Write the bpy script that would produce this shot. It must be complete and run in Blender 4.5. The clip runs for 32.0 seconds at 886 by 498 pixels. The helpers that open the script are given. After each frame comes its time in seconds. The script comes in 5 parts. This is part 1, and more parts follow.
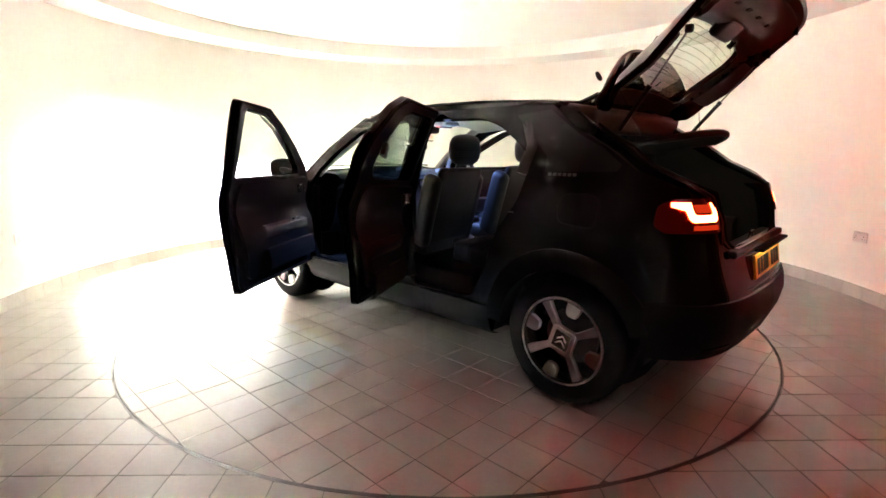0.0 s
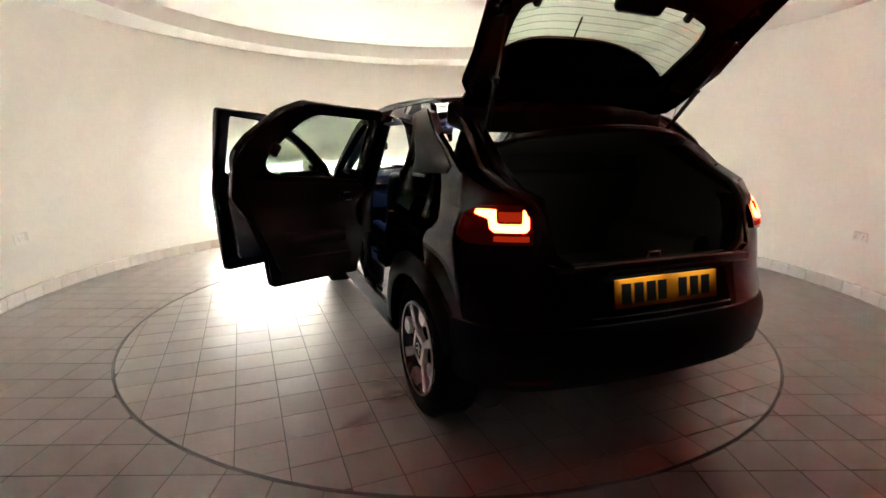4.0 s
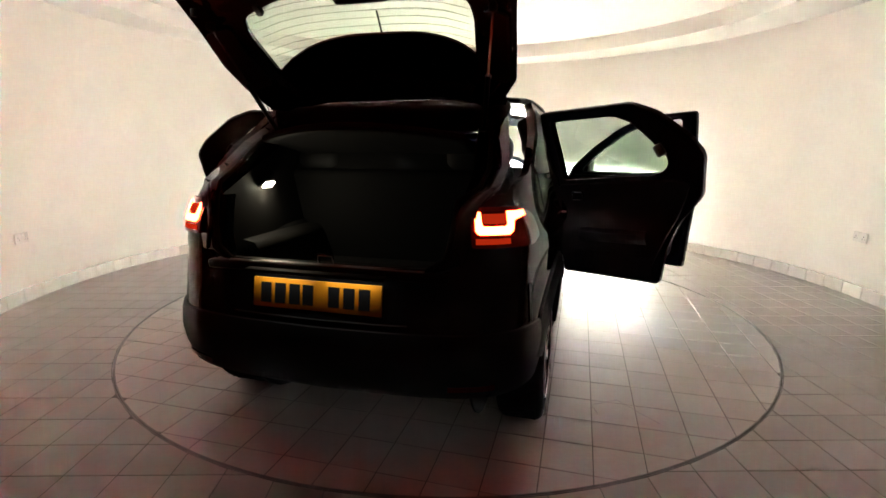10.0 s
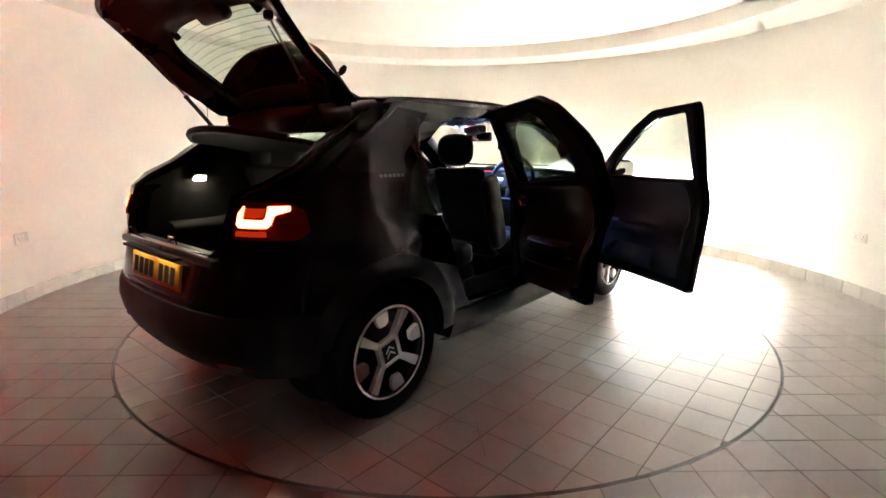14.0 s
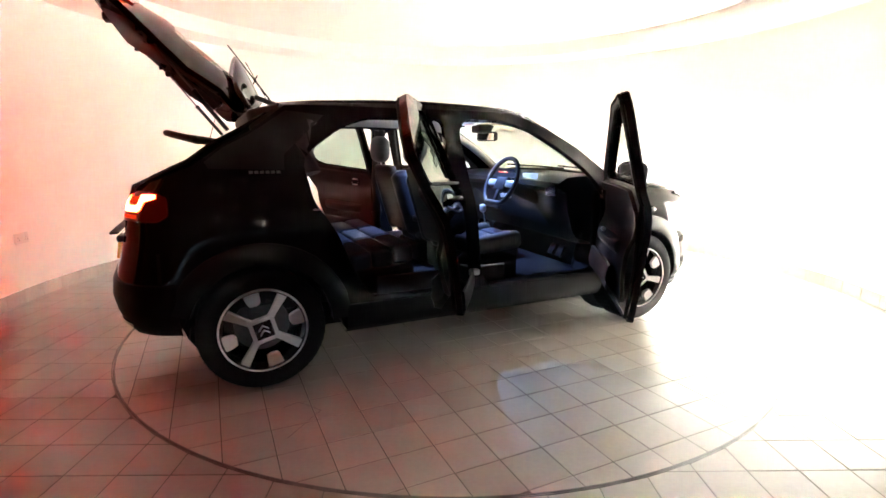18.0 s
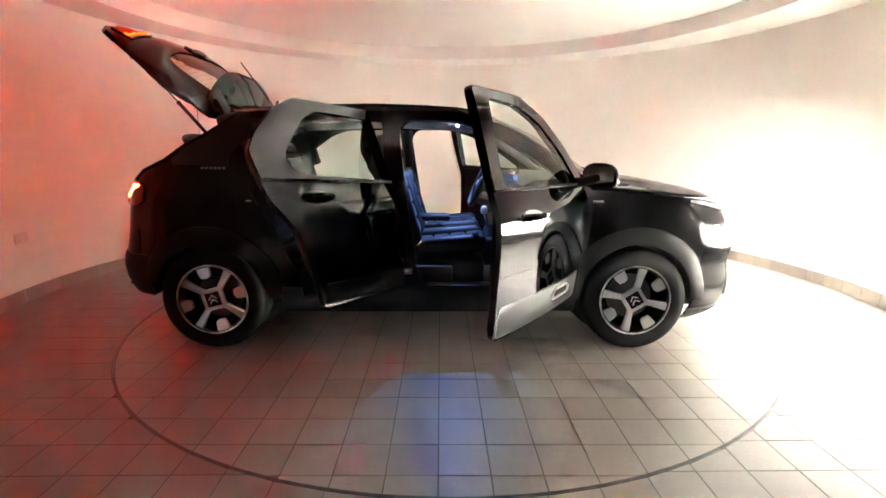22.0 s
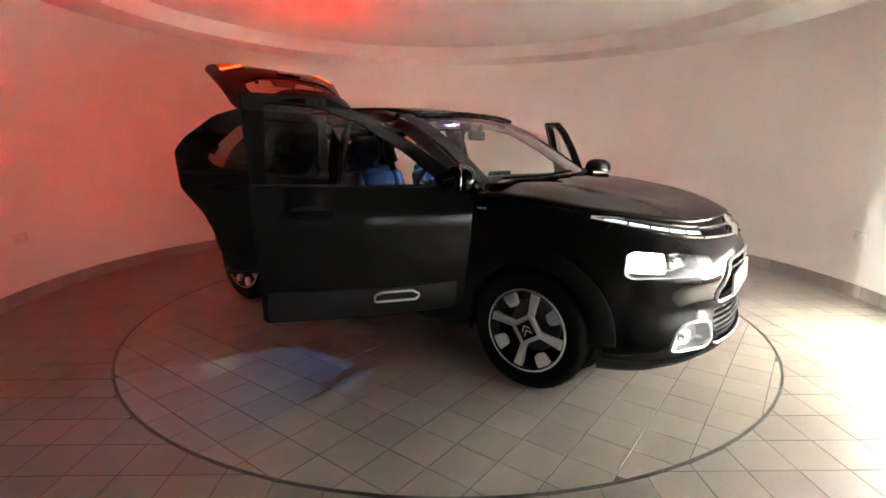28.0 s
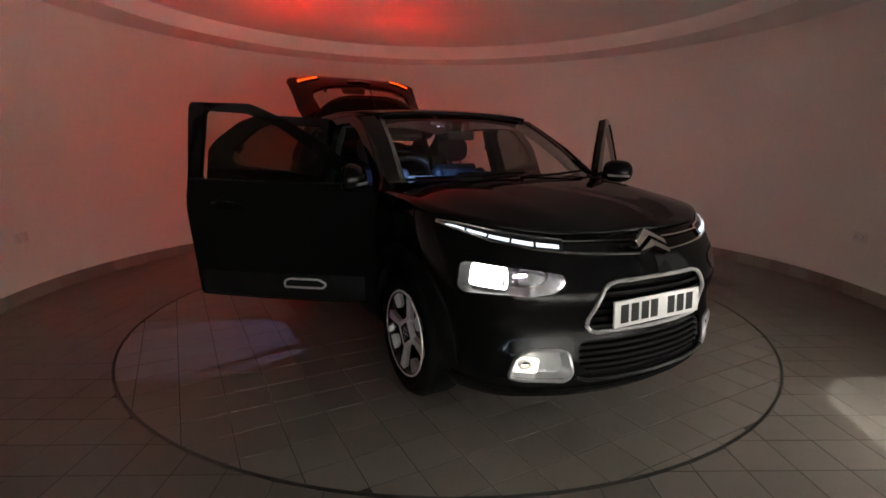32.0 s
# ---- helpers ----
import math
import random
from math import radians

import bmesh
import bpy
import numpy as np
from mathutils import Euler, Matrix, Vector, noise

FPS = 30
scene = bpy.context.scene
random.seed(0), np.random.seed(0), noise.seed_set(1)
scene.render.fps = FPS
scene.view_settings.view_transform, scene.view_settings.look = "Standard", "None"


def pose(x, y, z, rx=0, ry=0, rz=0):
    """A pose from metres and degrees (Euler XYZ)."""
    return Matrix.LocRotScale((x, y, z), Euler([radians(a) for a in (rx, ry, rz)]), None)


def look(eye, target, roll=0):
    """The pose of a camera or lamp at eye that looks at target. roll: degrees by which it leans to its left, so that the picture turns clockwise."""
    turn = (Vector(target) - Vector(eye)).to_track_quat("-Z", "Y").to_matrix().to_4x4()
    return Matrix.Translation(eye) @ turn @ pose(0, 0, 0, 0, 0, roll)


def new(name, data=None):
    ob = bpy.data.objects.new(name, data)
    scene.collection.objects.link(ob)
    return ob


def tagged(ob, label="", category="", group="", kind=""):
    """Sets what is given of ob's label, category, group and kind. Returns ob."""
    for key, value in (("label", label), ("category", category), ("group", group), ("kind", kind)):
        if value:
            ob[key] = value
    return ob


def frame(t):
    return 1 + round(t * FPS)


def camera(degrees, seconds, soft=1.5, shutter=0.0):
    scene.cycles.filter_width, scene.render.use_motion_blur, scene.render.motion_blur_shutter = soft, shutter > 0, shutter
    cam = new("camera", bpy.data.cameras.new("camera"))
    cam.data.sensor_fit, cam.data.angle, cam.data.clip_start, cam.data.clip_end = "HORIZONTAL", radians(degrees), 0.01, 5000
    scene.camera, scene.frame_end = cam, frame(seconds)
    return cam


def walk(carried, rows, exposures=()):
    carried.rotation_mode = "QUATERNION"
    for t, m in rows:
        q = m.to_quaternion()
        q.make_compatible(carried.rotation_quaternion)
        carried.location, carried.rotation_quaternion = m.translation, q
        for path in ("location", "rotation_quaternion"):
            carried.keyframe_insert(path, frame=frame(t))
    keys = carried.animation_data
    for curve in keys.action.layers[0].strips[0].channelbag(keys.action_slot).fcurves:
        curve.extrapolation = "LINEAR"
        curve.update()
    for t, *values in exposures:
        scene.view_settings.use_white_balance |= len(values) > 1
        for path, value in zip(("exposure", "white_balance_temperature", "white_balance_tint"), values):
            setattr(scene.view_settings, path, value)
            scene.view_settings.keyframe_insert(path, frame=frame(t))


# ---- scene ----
# ---------------------------------------------------------------- camera
EYE = Vector((0, -3.802, 1.23))
PITCH, YAW, ROLL = 11.404, -0.427, 0.206
AIM = EYE + Vector((math.sin(radians(YAW)) * math.cos(radians(PITCH)), math.cos(radians(YAW)) * math.cos(radians(PITCH)), -math.sin(radians(PITCH))))
cam = camera(83.606, 32.0, soft=1.6)
walk(cam, [(0, look(EYE, AIM, ROLL)), (32, look(EYE, AIM, ROLL))], exposures=[(0,2.65),(1,2.3),(2,2.2),(3,2.0),(6,1.45),(7,1.85),(8,2.35),(9,2.4),(10,2.0),(11,1.5),(12,1.55),(13,1.8),(14,2.2),(17,3.05),(20,2.85),(22,2.55),(23,2.4),(24,2.25),(25,2.25),(28,2.45),(29,2.25),(30,2.65),(31,2.5),(32,1.75)])

# the turntable turns at an even pace about the world's z axis
HEADING, SPEED = 137.14, -6.2011

# ---------------------------------------------------------------- world: the room has no window, only the car's lamps light it
world = bpy.data.worlds.new("world")
world.use_nodes = True
world.node_tree.nodes["Background"].inputs["Color"].default_value = (0.02, 0.02, 0.02, 1)
world.node_tree.nodes["Background"].inputs["Strength"].default_value = 0.05
scene.world = world


# ---------------------------------------------------------------- materials
def material(name, color=(0.5, 0.5, 0.5), rough=0.5, metal=0.0, coat=0.0, grain=0.0, grain_scale=40.0, bump=0.0, bump_scale=60.0, stain=0.0,
             stain_scale=1.5, spec=0.5, sheen=0.0, piece=0.0, rough_var=0.0):
    m = bpy.data.materials.new(name)
    m.use_nodes = True
    nt = m.node_tree
    b = nt.nodes["Principled BSDF"]
    b.inputs["Base Color"].default_value = (*color, 1)
    b.inputs["Roughness"].default_value = rough
    b.inputs["Metallic"].default_value = metal
    b.inputs["Coat Weight"].default_value = coat
    b.inputs["Coat Roughness"].default_value = 0.03
    b.inputs["Coat IOR"].default_value = 1.40
    b.inputs["Specular IOR Level"].default_value = spec
    b.inputs["Sheen Weight"].default_value = sheen
    co = nt.nodes.new("ShaderNodeTexCoord")
    link = nt.links.new
    # alike pieces share a mesh: shift the pattern from one to the next
    rnd = nt.nodes.new("ShaderNodeObjectInfo")
    sh = nt.nodes.new("ShaderNodeVectorMath")
    sh.operation = "MULTIPLY_ADD"
    link(rnd.outputs["Random"], sh.inputs[0])
    sh.inputs[1].default_value = (37.0, 53.0, 11.0)
    link(co.outputs["Object"], sh.inputs[2])
    spot = sh.outputs["Vector"]

    def tex(scale, detail=4.0):
        n = nt.nodes.new("ShaderNodeTexNoise")
        n.inputs["Scale"].default_value = scale
        n.inputs["Detail"].default_value = detail
        link(spot, n.inputs["Vector"])
        return n

    def vary(source, amount, last):
        mp = nt.nodes.new("ShaderNodeMapRange")
        mp.inputs["From Min"].default_value, mp.inputs["From Max"].default_value = 0.3, 0.7
        mp.inputs["To Min"].default_value, mp.inputs["To Max"].default_value = 1 - amount, 1 + amount
        link(source, mp.inputs["Value"])
        mx = nt.nodes.new("ShaderNodeVectorMath")
        mx.operation = "SCALE"
        if last is None:
            mx.inputs[0].default_value = color
        else:
            link(last, mx.inputs[0])
        link(mp.outputs["Result"], mx.inputs["Scale"])
        return mx.outputs["Vector"]

    last = None
    if grain:
        last = vary(tex(grain_scale).outputs["Fac"], grain, last)
    if stain:
        last = vary(tex(stain_scale, 6).outputs["Fac"], stain, last)
    if piece:
        info = nt.nodes.new("ShaderNodeObjectInfo")
        last = vary(info.outputs["Random"], piece, last)
    if last is not None:
        link(last, b.inputs["Base Color"])
    if rough_var:
        mp = nt.nodes.new("ShaderNodeMapRange")
        mp.inputs["From Min"].default_value, mp.inputs["From Max"].default_value = 0.3, 0.7
        mp.inputs["To Min"].default_value, mp.inputs["To Max"].default_value = rough - rough_var, rough + rough_var
        link(tex(stain_scale * 3, 5).outputs["Fac"], mp.inputs["Value"])
        link(mp.outputs["Result"], b.inputs["Roughness"])
    if bump:
        n = nt.nodes.new("ShaderNodeBump")
        n.inputs["Strength"].default_value = bump
        n.inputs["Distance"].default_value = 0.004
        link(tex(bump_scale).outputs["Fac"], n.inputs["Height"])
        link(n.outputs["Normal"], b.inputs["Normal"])
    return m


def glowing(name, color, strength):
    m = bpy.data.materials.new(name)
    m.use_nodes = True
    nt = m.node_tree
    nt.nodes.remove(nt.nodes["Principled BSDF"])
    e = nt.nodes.new("ShaderNodeEmission")
    e.inputs["Color"].default_value = (*color, 1)
    e.inputs["Strength"].default_value = strength
    nt.links.new(e.outputs["Emission"], nt.nodes["Material Output"].inputs["Surface"])
    m.cycles.emission_sampling = "FRONT"
    return m


def glazing(name, tint, gloss=0.03):
    m = bpy.data.materials.new(name)
    m.use_nodes = True
    nt = m.node_tree
    nt.nodes.remove(nt.nodes["Principled BSDF"])
    t = nt.nodes.new("ShaderNodeBsdfTransparent")
    t.inputs["Color"].default_value = (*tint, 1)
    g = nt.nodes.new("ShaderNodeBsdfGlossy")
    g.inputs["Roughness"].default_value = 0.01
    lw = nt.nodes.new("ShaderNodeLayerWeight")
    lw.inputs["Blend"].default_value = 0.5
    pw = nt.nodes.new("ShaderNodeMath")
    pw.operation = "POWER"
    pw.inputs[1].default_value = 3.6
    nt.links.new(lw.outputs["Facing"], pw.inputs[0])
    f = nt.nodes.new("ShaderNodeMapRange")
    f.inputs["To Min"].default_value, f.inputs["To Max"].default_value = gloss, 0.7
    nt.links.new(pw.outputs["Value"], f.inputs["Value"])
    mix = nt.nodes.new("ShaderNodeMixShader")
    nt.links.new(f.outputs["Result"], mix.inputs[0])
    nt.links.new(t.outputs["BSDF"], mix.inputs[1])
    nt.links.new(g.outputs["BSDF"], mix.inputs[2])
    nt.links.new(mix.outputs["Shader"], nt.nodes["Material Output"].inputs["Surface"])
    return m


WALL_PAINT = material("wall_paint", (0.88, 0.855, 0.80), 0.85, grain=0.015, grain_scale=30, stain=0.03, stain_scale=0.8, bump=0.08, bump_scale=90)
CEILING_PAINT = material("ceiling_paint", (0.87, 0.85, 0.80), 0.9, grain=0.01, stain=0.02, bump=0.05, bump_scale=90)
TILE = material("glazed_tile", (0.175, 0.155, 0.134), 0.40, spec=0.42, grain=0.04, grain_scale=55, stain=0.045, stain_scale=2.2, bump=0.05, bump_scale=26, piece=0.06, rough_var=0.04)
TILE_TURN = material("turntable_tile", (0.235, 0.21, 0.181), 0.38, spec=0.42, grain=0.04, grain_scale=55, stain=0.045, stain_scale=2.5, bump=0.05, bump_scale=26, piece=0.06, rough_var=0.04)
SKIRT = material("skirting_tile", (0.27, 0.245, 0.21), 0.4, grain=0.06, grain_scale=60, stain=0.1, stain_scale=3, piece=0.06)
GROUT = material("grout", (0.065, 0.057, 0.05), 0.9, grain=0.15, grain_scale=80, stain=0.2, bump=0.2)
RIM_STEEL = material("dark_steel", (0.10, 0.095, 0.09), 0.45, 0.7, grain=0.1, stain=0.2, stain_scale=4)
# dark grey of the unseen approach, set to limit bounced light
APPROACH_DARK = material("approach_dark", (0.07, 0.068, 0.065), 0.6, grain=0.1, stain=0.2)
SOCKET = material("socket_plastic", (0.78, 0.76, 0.72), 0.35, grain=0.01)
SOCKET_DARK = material("socket_gap", (0.25, 0.24, 0.23), 0.5)
PAINT = material("black_paint", (0.007, 0.007, 0.0075), 0.5, coat=0.55, spec=0.0, grain=0.05, grain_scale=300)
WINDOW_BLACK = material("window_black", (0.004, 0.004, 0.0045), 0.06, grain=0.02, spec=0.35)
SATIN = material("satin_black_trim", (0.011, 0.011, 0.0115), 0.36, spec=0.13, grain=0.08, grain_scale=200, bump=0.03, bump_scale=500)
PLASTIC = material("grained_plastic", (0.009, 0.009, 0.009), 0.55, spec=0.09, grain=0.1, grain_scale=250, bump=0.12, bump_scale=600)
RUBBER = material("rubber", (0.012, 0.012, 0.012), 0.8, spec=0.05, grain=0.12, grain_scale=120, bump=0.1, bump_scale=300)
TRIM = material("interior_trim", (0.022, 0.021, 0.020), 0.6, spec=0.2, grain=0.1, grain_scale=180, bump=0.12, bump_scale=500)
CARPET = material("carpet", (0.012, 0.012, 0.0125), 0.95, grain=0.25, grain_scale=200, bump=0.4, bump_scale=500)
CLOTH = material("seat_cloth", (0.024, 0.028, 0.038), 0.9, grain=0.2, grain_scale=260, bump=0.3, bump_scale=500, sheen=0.2)
LEATHER = material("seat_bolster", (0.018, 0.0185, 0.021), 0.55, grain=0.1, grain_scale=150, bump=0.1, bump_scale=300)
HEADLINING = material("headlining", (0.30, 0.29, 0.28), 0.95, grain=0.05, grain_scale=300)
CHROME = material("chrome", (0.78, 0.78, 0.78), 0.08, 1.0, grain=0.02)
ALLOY = material("machined_alloy", (0.88, 0.87, 0.86), 0.32, 0.45, grain=0.03, grain_scale=120)
WHEEL_BLACK = material("wheel_gloss_black", (0.01, 0.01, 0.011), 0.25, coat=0.6, grain=0.05)
DISC_STEEL = material("brake_steel", (0.12, 0.115, 0.11), 0.4, 1.0, grain=0.1)
REFLECTOR = material("lamp_reflector", (0.82, 0.83, 0.85), 0.12, 1.0, grain=0.02)
SILVER = material("silver_plastic", (0.62, 0.63, 0.64), 0.3, 0.6, grain=0.02)
PLATE_AMBER = material("amber_plate", (0.80, 0.30, 0.012), 0.35, grain=0.02)
PLATE_WHITE = material("white_plate", (0.78, 0.78, 0.76), 0.35, grain=0.02)
PLATE_INK = material("plate_ink", (0.010, 0.010, 0.010), 0.6, spec=0.2)
BADGE_GREY = material("badge_grey", (0.16, 0.155, 0.15), 0.35, 0.5)
MIRROR = material("mirror_glass", (0.85, 0.86, 0.86), 0.02, 1.0)
RED_LENS = material("red_lens", (0.10, 0.003, 0.002), 0.15, coat=0.6)
TAIL_LENS = material("lit_red_lens", (0.035, 0.001, 0.001), 0.12, coat=0.6)
TAIL_LENS.node_tree.nodes["Principled BSDF"].inputs["Emission Color"].default_value = (1.0, 0.02, 0.01, 1)
TAIL_LENS.node_tree.nodes["Principled BSDF"].inputs["Emission Strength"].default_value = 0.003
GLASS_CLEAR = glazing("window_glass", (0.72, 0.79, 0.74))
GLASS_DARK = glazing("privacy_glass", (0.21, 0.26, 0.22))
GLASS_TINT = glazing("tinted_glass", (0.44, 0.50, 0.43))
GLASS_LENS = glazing("lens_glass", (0.93, 0.94, 0.95), 0.04)
HEAD_GLOW = glowing("headlamp_filament", (1.0, 0.97, 0.92), 200000.0)
BEAM_GLOW = glowing("dipped_beam", (1.0, 0.97, 0.92), 8000000.0)
# reflector faces emit by themselves, standing in for reflected bulb light
HEAD_BOWL = glowing("headlamp_reflector_glow", (1.0, 0.96, 0.90), 3.0)
FOG_FACE = glowing("fog_reflector_glow", (1.0, 0.93, 0.80), 0.8)
FOG_GLOW = glowing("fog_bulb", (1.0, 0.86, 0.62), 42000.0)
DRL_GLOW = glowing("daylight_strip", (0.80, 0.90, 1.0), 0.5)
TAIL_GLOW = glowing("tail_lamp_glow", (1.0, 0.036, 0.007), 38.0)
TAIL_DIM = glowing("tail_lamp_dim", (1.0, 0.05, 0.010), 0.10)
GATE_RIM = glowing("gate_lamp_rim", (1.0, 0.075, 0.008), 1.0)
DAYLIGHT = glowing("daylight", (0.62, 0.82, 1.0), 6.0)
# added fill for the rear plate, in place of ambient light
PLATE_FILL = glowing("plate_lamp", (0.95, 0.95, 0.9), 5.0)
GATE_GLOW = glowing("gate_lamp_glow", (1.0, 0.014, 0.003), 150.0)
DOME_GLOW = glowing("dome_lamp", (0.24, 0.40, 1.0), 3600.0)
BOOT_GLOW = glowing("boot_lamp", (1.0, 0.90, 0.66), 24.0)
SCREEN_BLUE = glowing("instrument_screen", (0.35, 0.5, 1.0), 0.15)
SCREEN_RED = glowing("centre_screen", (1.0, 0.16, 0.12), 0.6)
SCREEN_PALE = glowing("screen_text", (0.9, 0.92, 1.0), 0.6)


# ---------------------------------------------------------------- mesh helpers
def finish(bm, name, mat, sharp=32, smooth=True):
    me = bpy.data.meshes.new(name)
    bm.to_mesh(me)
    bm.free()
    me.materials.append(mat)
    if smooth:
        for p in me.polygons:
            p.use_smooth = True
        me.set_sharp_from_angle(angle=radians(sharp))
    # skins carry the true normals of the surface they were cut from
    if "true_normal" in me.attributes:
        nrm = [tuple(d.vector) for d in me.attributes["true_normal"].data]
        skin = [d.value for d in me.attributes["skin"].data]
        out = [(0.0, 0.0, 0.0)] * len(me.loops)
        for p in me.polygons:
            if skin[p.index]:
                for li in p.loop_indices:
                    n = nrm[me.loops[li].vertex_index]
                    out[li] = n if skin[p.index] == 1 else tuple(-c for c in n)
        me.normals_split_custom_set(out)
        me.attributes.remove(me.attributes["true_normal"])
        me.attributes.remove(me.attributes["skin"])
    return me


def part(name, bm, mat, parent, label="", sharp=32, at=None):
    ob = new(name, finish(bm, name, mat, sharp))
    ob.parent = parent
    if at is not None:
        ob.matrix_basis = at
    if label:
        ob["label"] = label
    return ob


def solid(ob, thickness, offset=-1.0):
    m = ob.modifiers.new("thickness", "SOLIDIFY")
    m.thickness, m.offset = thickness, offset
    return ob


def rbox(sx, sy, sz, r=0.01, seg=2, m=None):
    bm = bmesh.new()
    bmesh.ops.create_cube(bm, size=1, matrix=Matrix.Diagonal((sx, sy, sz, 1)))
    if r:
        bmesh.ops.bevel(bm, geom=bm.edges[:], offset=min(r, 0.49 * min(sx, sy, sz)), segments=seg, affect="EDGES", profile=0.5)
    if m is not None:
        bmesh.ops.transform(bm, matrix=m, verts=bm.verts)
    return bm


def cyl(r1, r2, depth, seg=24, m=None, caps=True):
    bm = bmesh.new()
    bmesh.ops.create_cone(bm, cap_ends=caps, segments=seg, radius1=r1, radius2=r2, depth=depth, matrix=m or Matrix())
    return bm


def tube(points, r, seg=8, closed=False, caps=True):
    """A round bar along points; r is one radius or one a point."""
    bm = bmesh.new()
    pts = [Vector(p) for p in points]
    n = len(pts)
    rings = []
    up = Vector((0, 0, 1))
    for i, p in enumerate(pts):
        a, b = (pts[i - 1], pts[(i + 1) % n]) if closed else (pts[max(i - 1, 0)], pts[min(i + 1, n - 1)])
        d = (b - a).normalized()
        side = d.cross(up)
        if side.length < 0.05:
            side = d.cross(Vector((1, 0, 0)))
        side.normalize()
        top = side.cross(d)
        rr = r[i] if isinstance(r, (list, tuple)) else r
        rings.append([bm.verts.new(p + side * math.cos(k * math.tau / seg) * rr + top * math.sin(k * math.tau / seg) * rr) for k in range(seg)])
    for i in range(n if closed else n - 1):
        u, v = rings[i], rings[(i + 1) % n]
        for k in range(seg):
            bm.faces.new((u[k], u[(k + 1) % seg], v[(k + 1) % seg], v[k]))
    if caps and not closed:
        bm.faces.new(rings[0][::-1])
        bm.faces.new(rings[-1])
    bmesh.ops.recalc_face_normals(bm, faces=bm.faces)
    return bm


def strip(a, b):
    """A sheet between two rows of points."""
    bm = bmesh.new()
    u, v = [bm.verts.new(p) for p in a], [bm.verts.new(p) for p in b]
    for i in range(len(u) - 1):
        bm.faces.new((u[i], u[i + 1], v[i + 1], v[i]))
    return bm


def grid(rows):
    bm = bmesh.new()
    vs = [[bm.verts.new(p) for p in row] for row in rows]
    for r, q in zip(vs, vs[1:]):
        for i in range(len(r) - 1):
            bm.faces.new((r[i], r[i + 1], q[i + 1], q[i]))
    return bm


def prism(outline, place, depth):
    """Flat outline (pairs) set by place(a, b, k) with k 0 and depth, closed all round."""
    bm = bmesh.new()
    lo, hi = [bm.verts.new(place(a, b, 0)) for a, b in outline], [bm.verts.new(place(a, b, depth)) for a, b in outline]
    bm.faces.new(lo)
    bm.faces.new(hi[::-1])
    n = len(lo)
    for i in range(n):
        bm.faces.new((lo[i], hi[i], hi[(i + 1) % n], lo[(i + 1) % n]))
    bmesh.ops.recalc_face_normals(bm, faces=bm.faces)
    return bm


def join(*bms):
    out = bmesh.new()
    for b in bms:
        me = bpy.data.meshes.new("tmp")
        b.to_mesh(me)
        b.free()
        out.from_mesh(me)
        bpy.data.meshes.remove(me)
    return out


def rounded(points, r=0.03, n=4):
    """An outline with its corners rounded."""
    out = []
    k = len(points)
    for i in range(k):
        p, a, b = Vector(points[i]), Vector(points[i - 1]), Vector(points[(i + 1) % k])
        ra = min(r, 0.45 * (a - p).length, 0.45 * (b - p).length)
        u, v = p + (a - p).normalized() * ra, p + (b - p).normalized() * ra
        for j in range(n + 1):
            t = j / n
            out.append(tuple((1 - t) ** 2 * u + 2 * t * (1 - t) * p + t * t * v))
    return out


# ---------------------------------------------------------------- the round room
ROOM_C, ROOM_R, BACK = Vector((0.03, 0.45)), 3.47, -5.4
SOFFIT, TOP, COVE_C, COVE_R = 2.44, 2.60, Vector((-0.03, 0.48)), 2.93


SWEEP = 40      # the round wall goes on this far past its widest place, to the added dark approach
MOUTH_X, MOUTH_Y = ROOM_R * math.cos(radians(SWEEP)), ROOM_C.y - ROOM_R * math.sin(radians(SWEEP))


def room_line(off=0.0, step=4):
    """The wall's line seen from above, from the mouth on the right round to the mouth on the left."""
    r = ROOM_R + off
    return [ROOM_C + Vector((math.cos(radians(a)), math.sin(radians(a)))) * r for a in range(-SWEEP, 181 + SWEEP, step)]


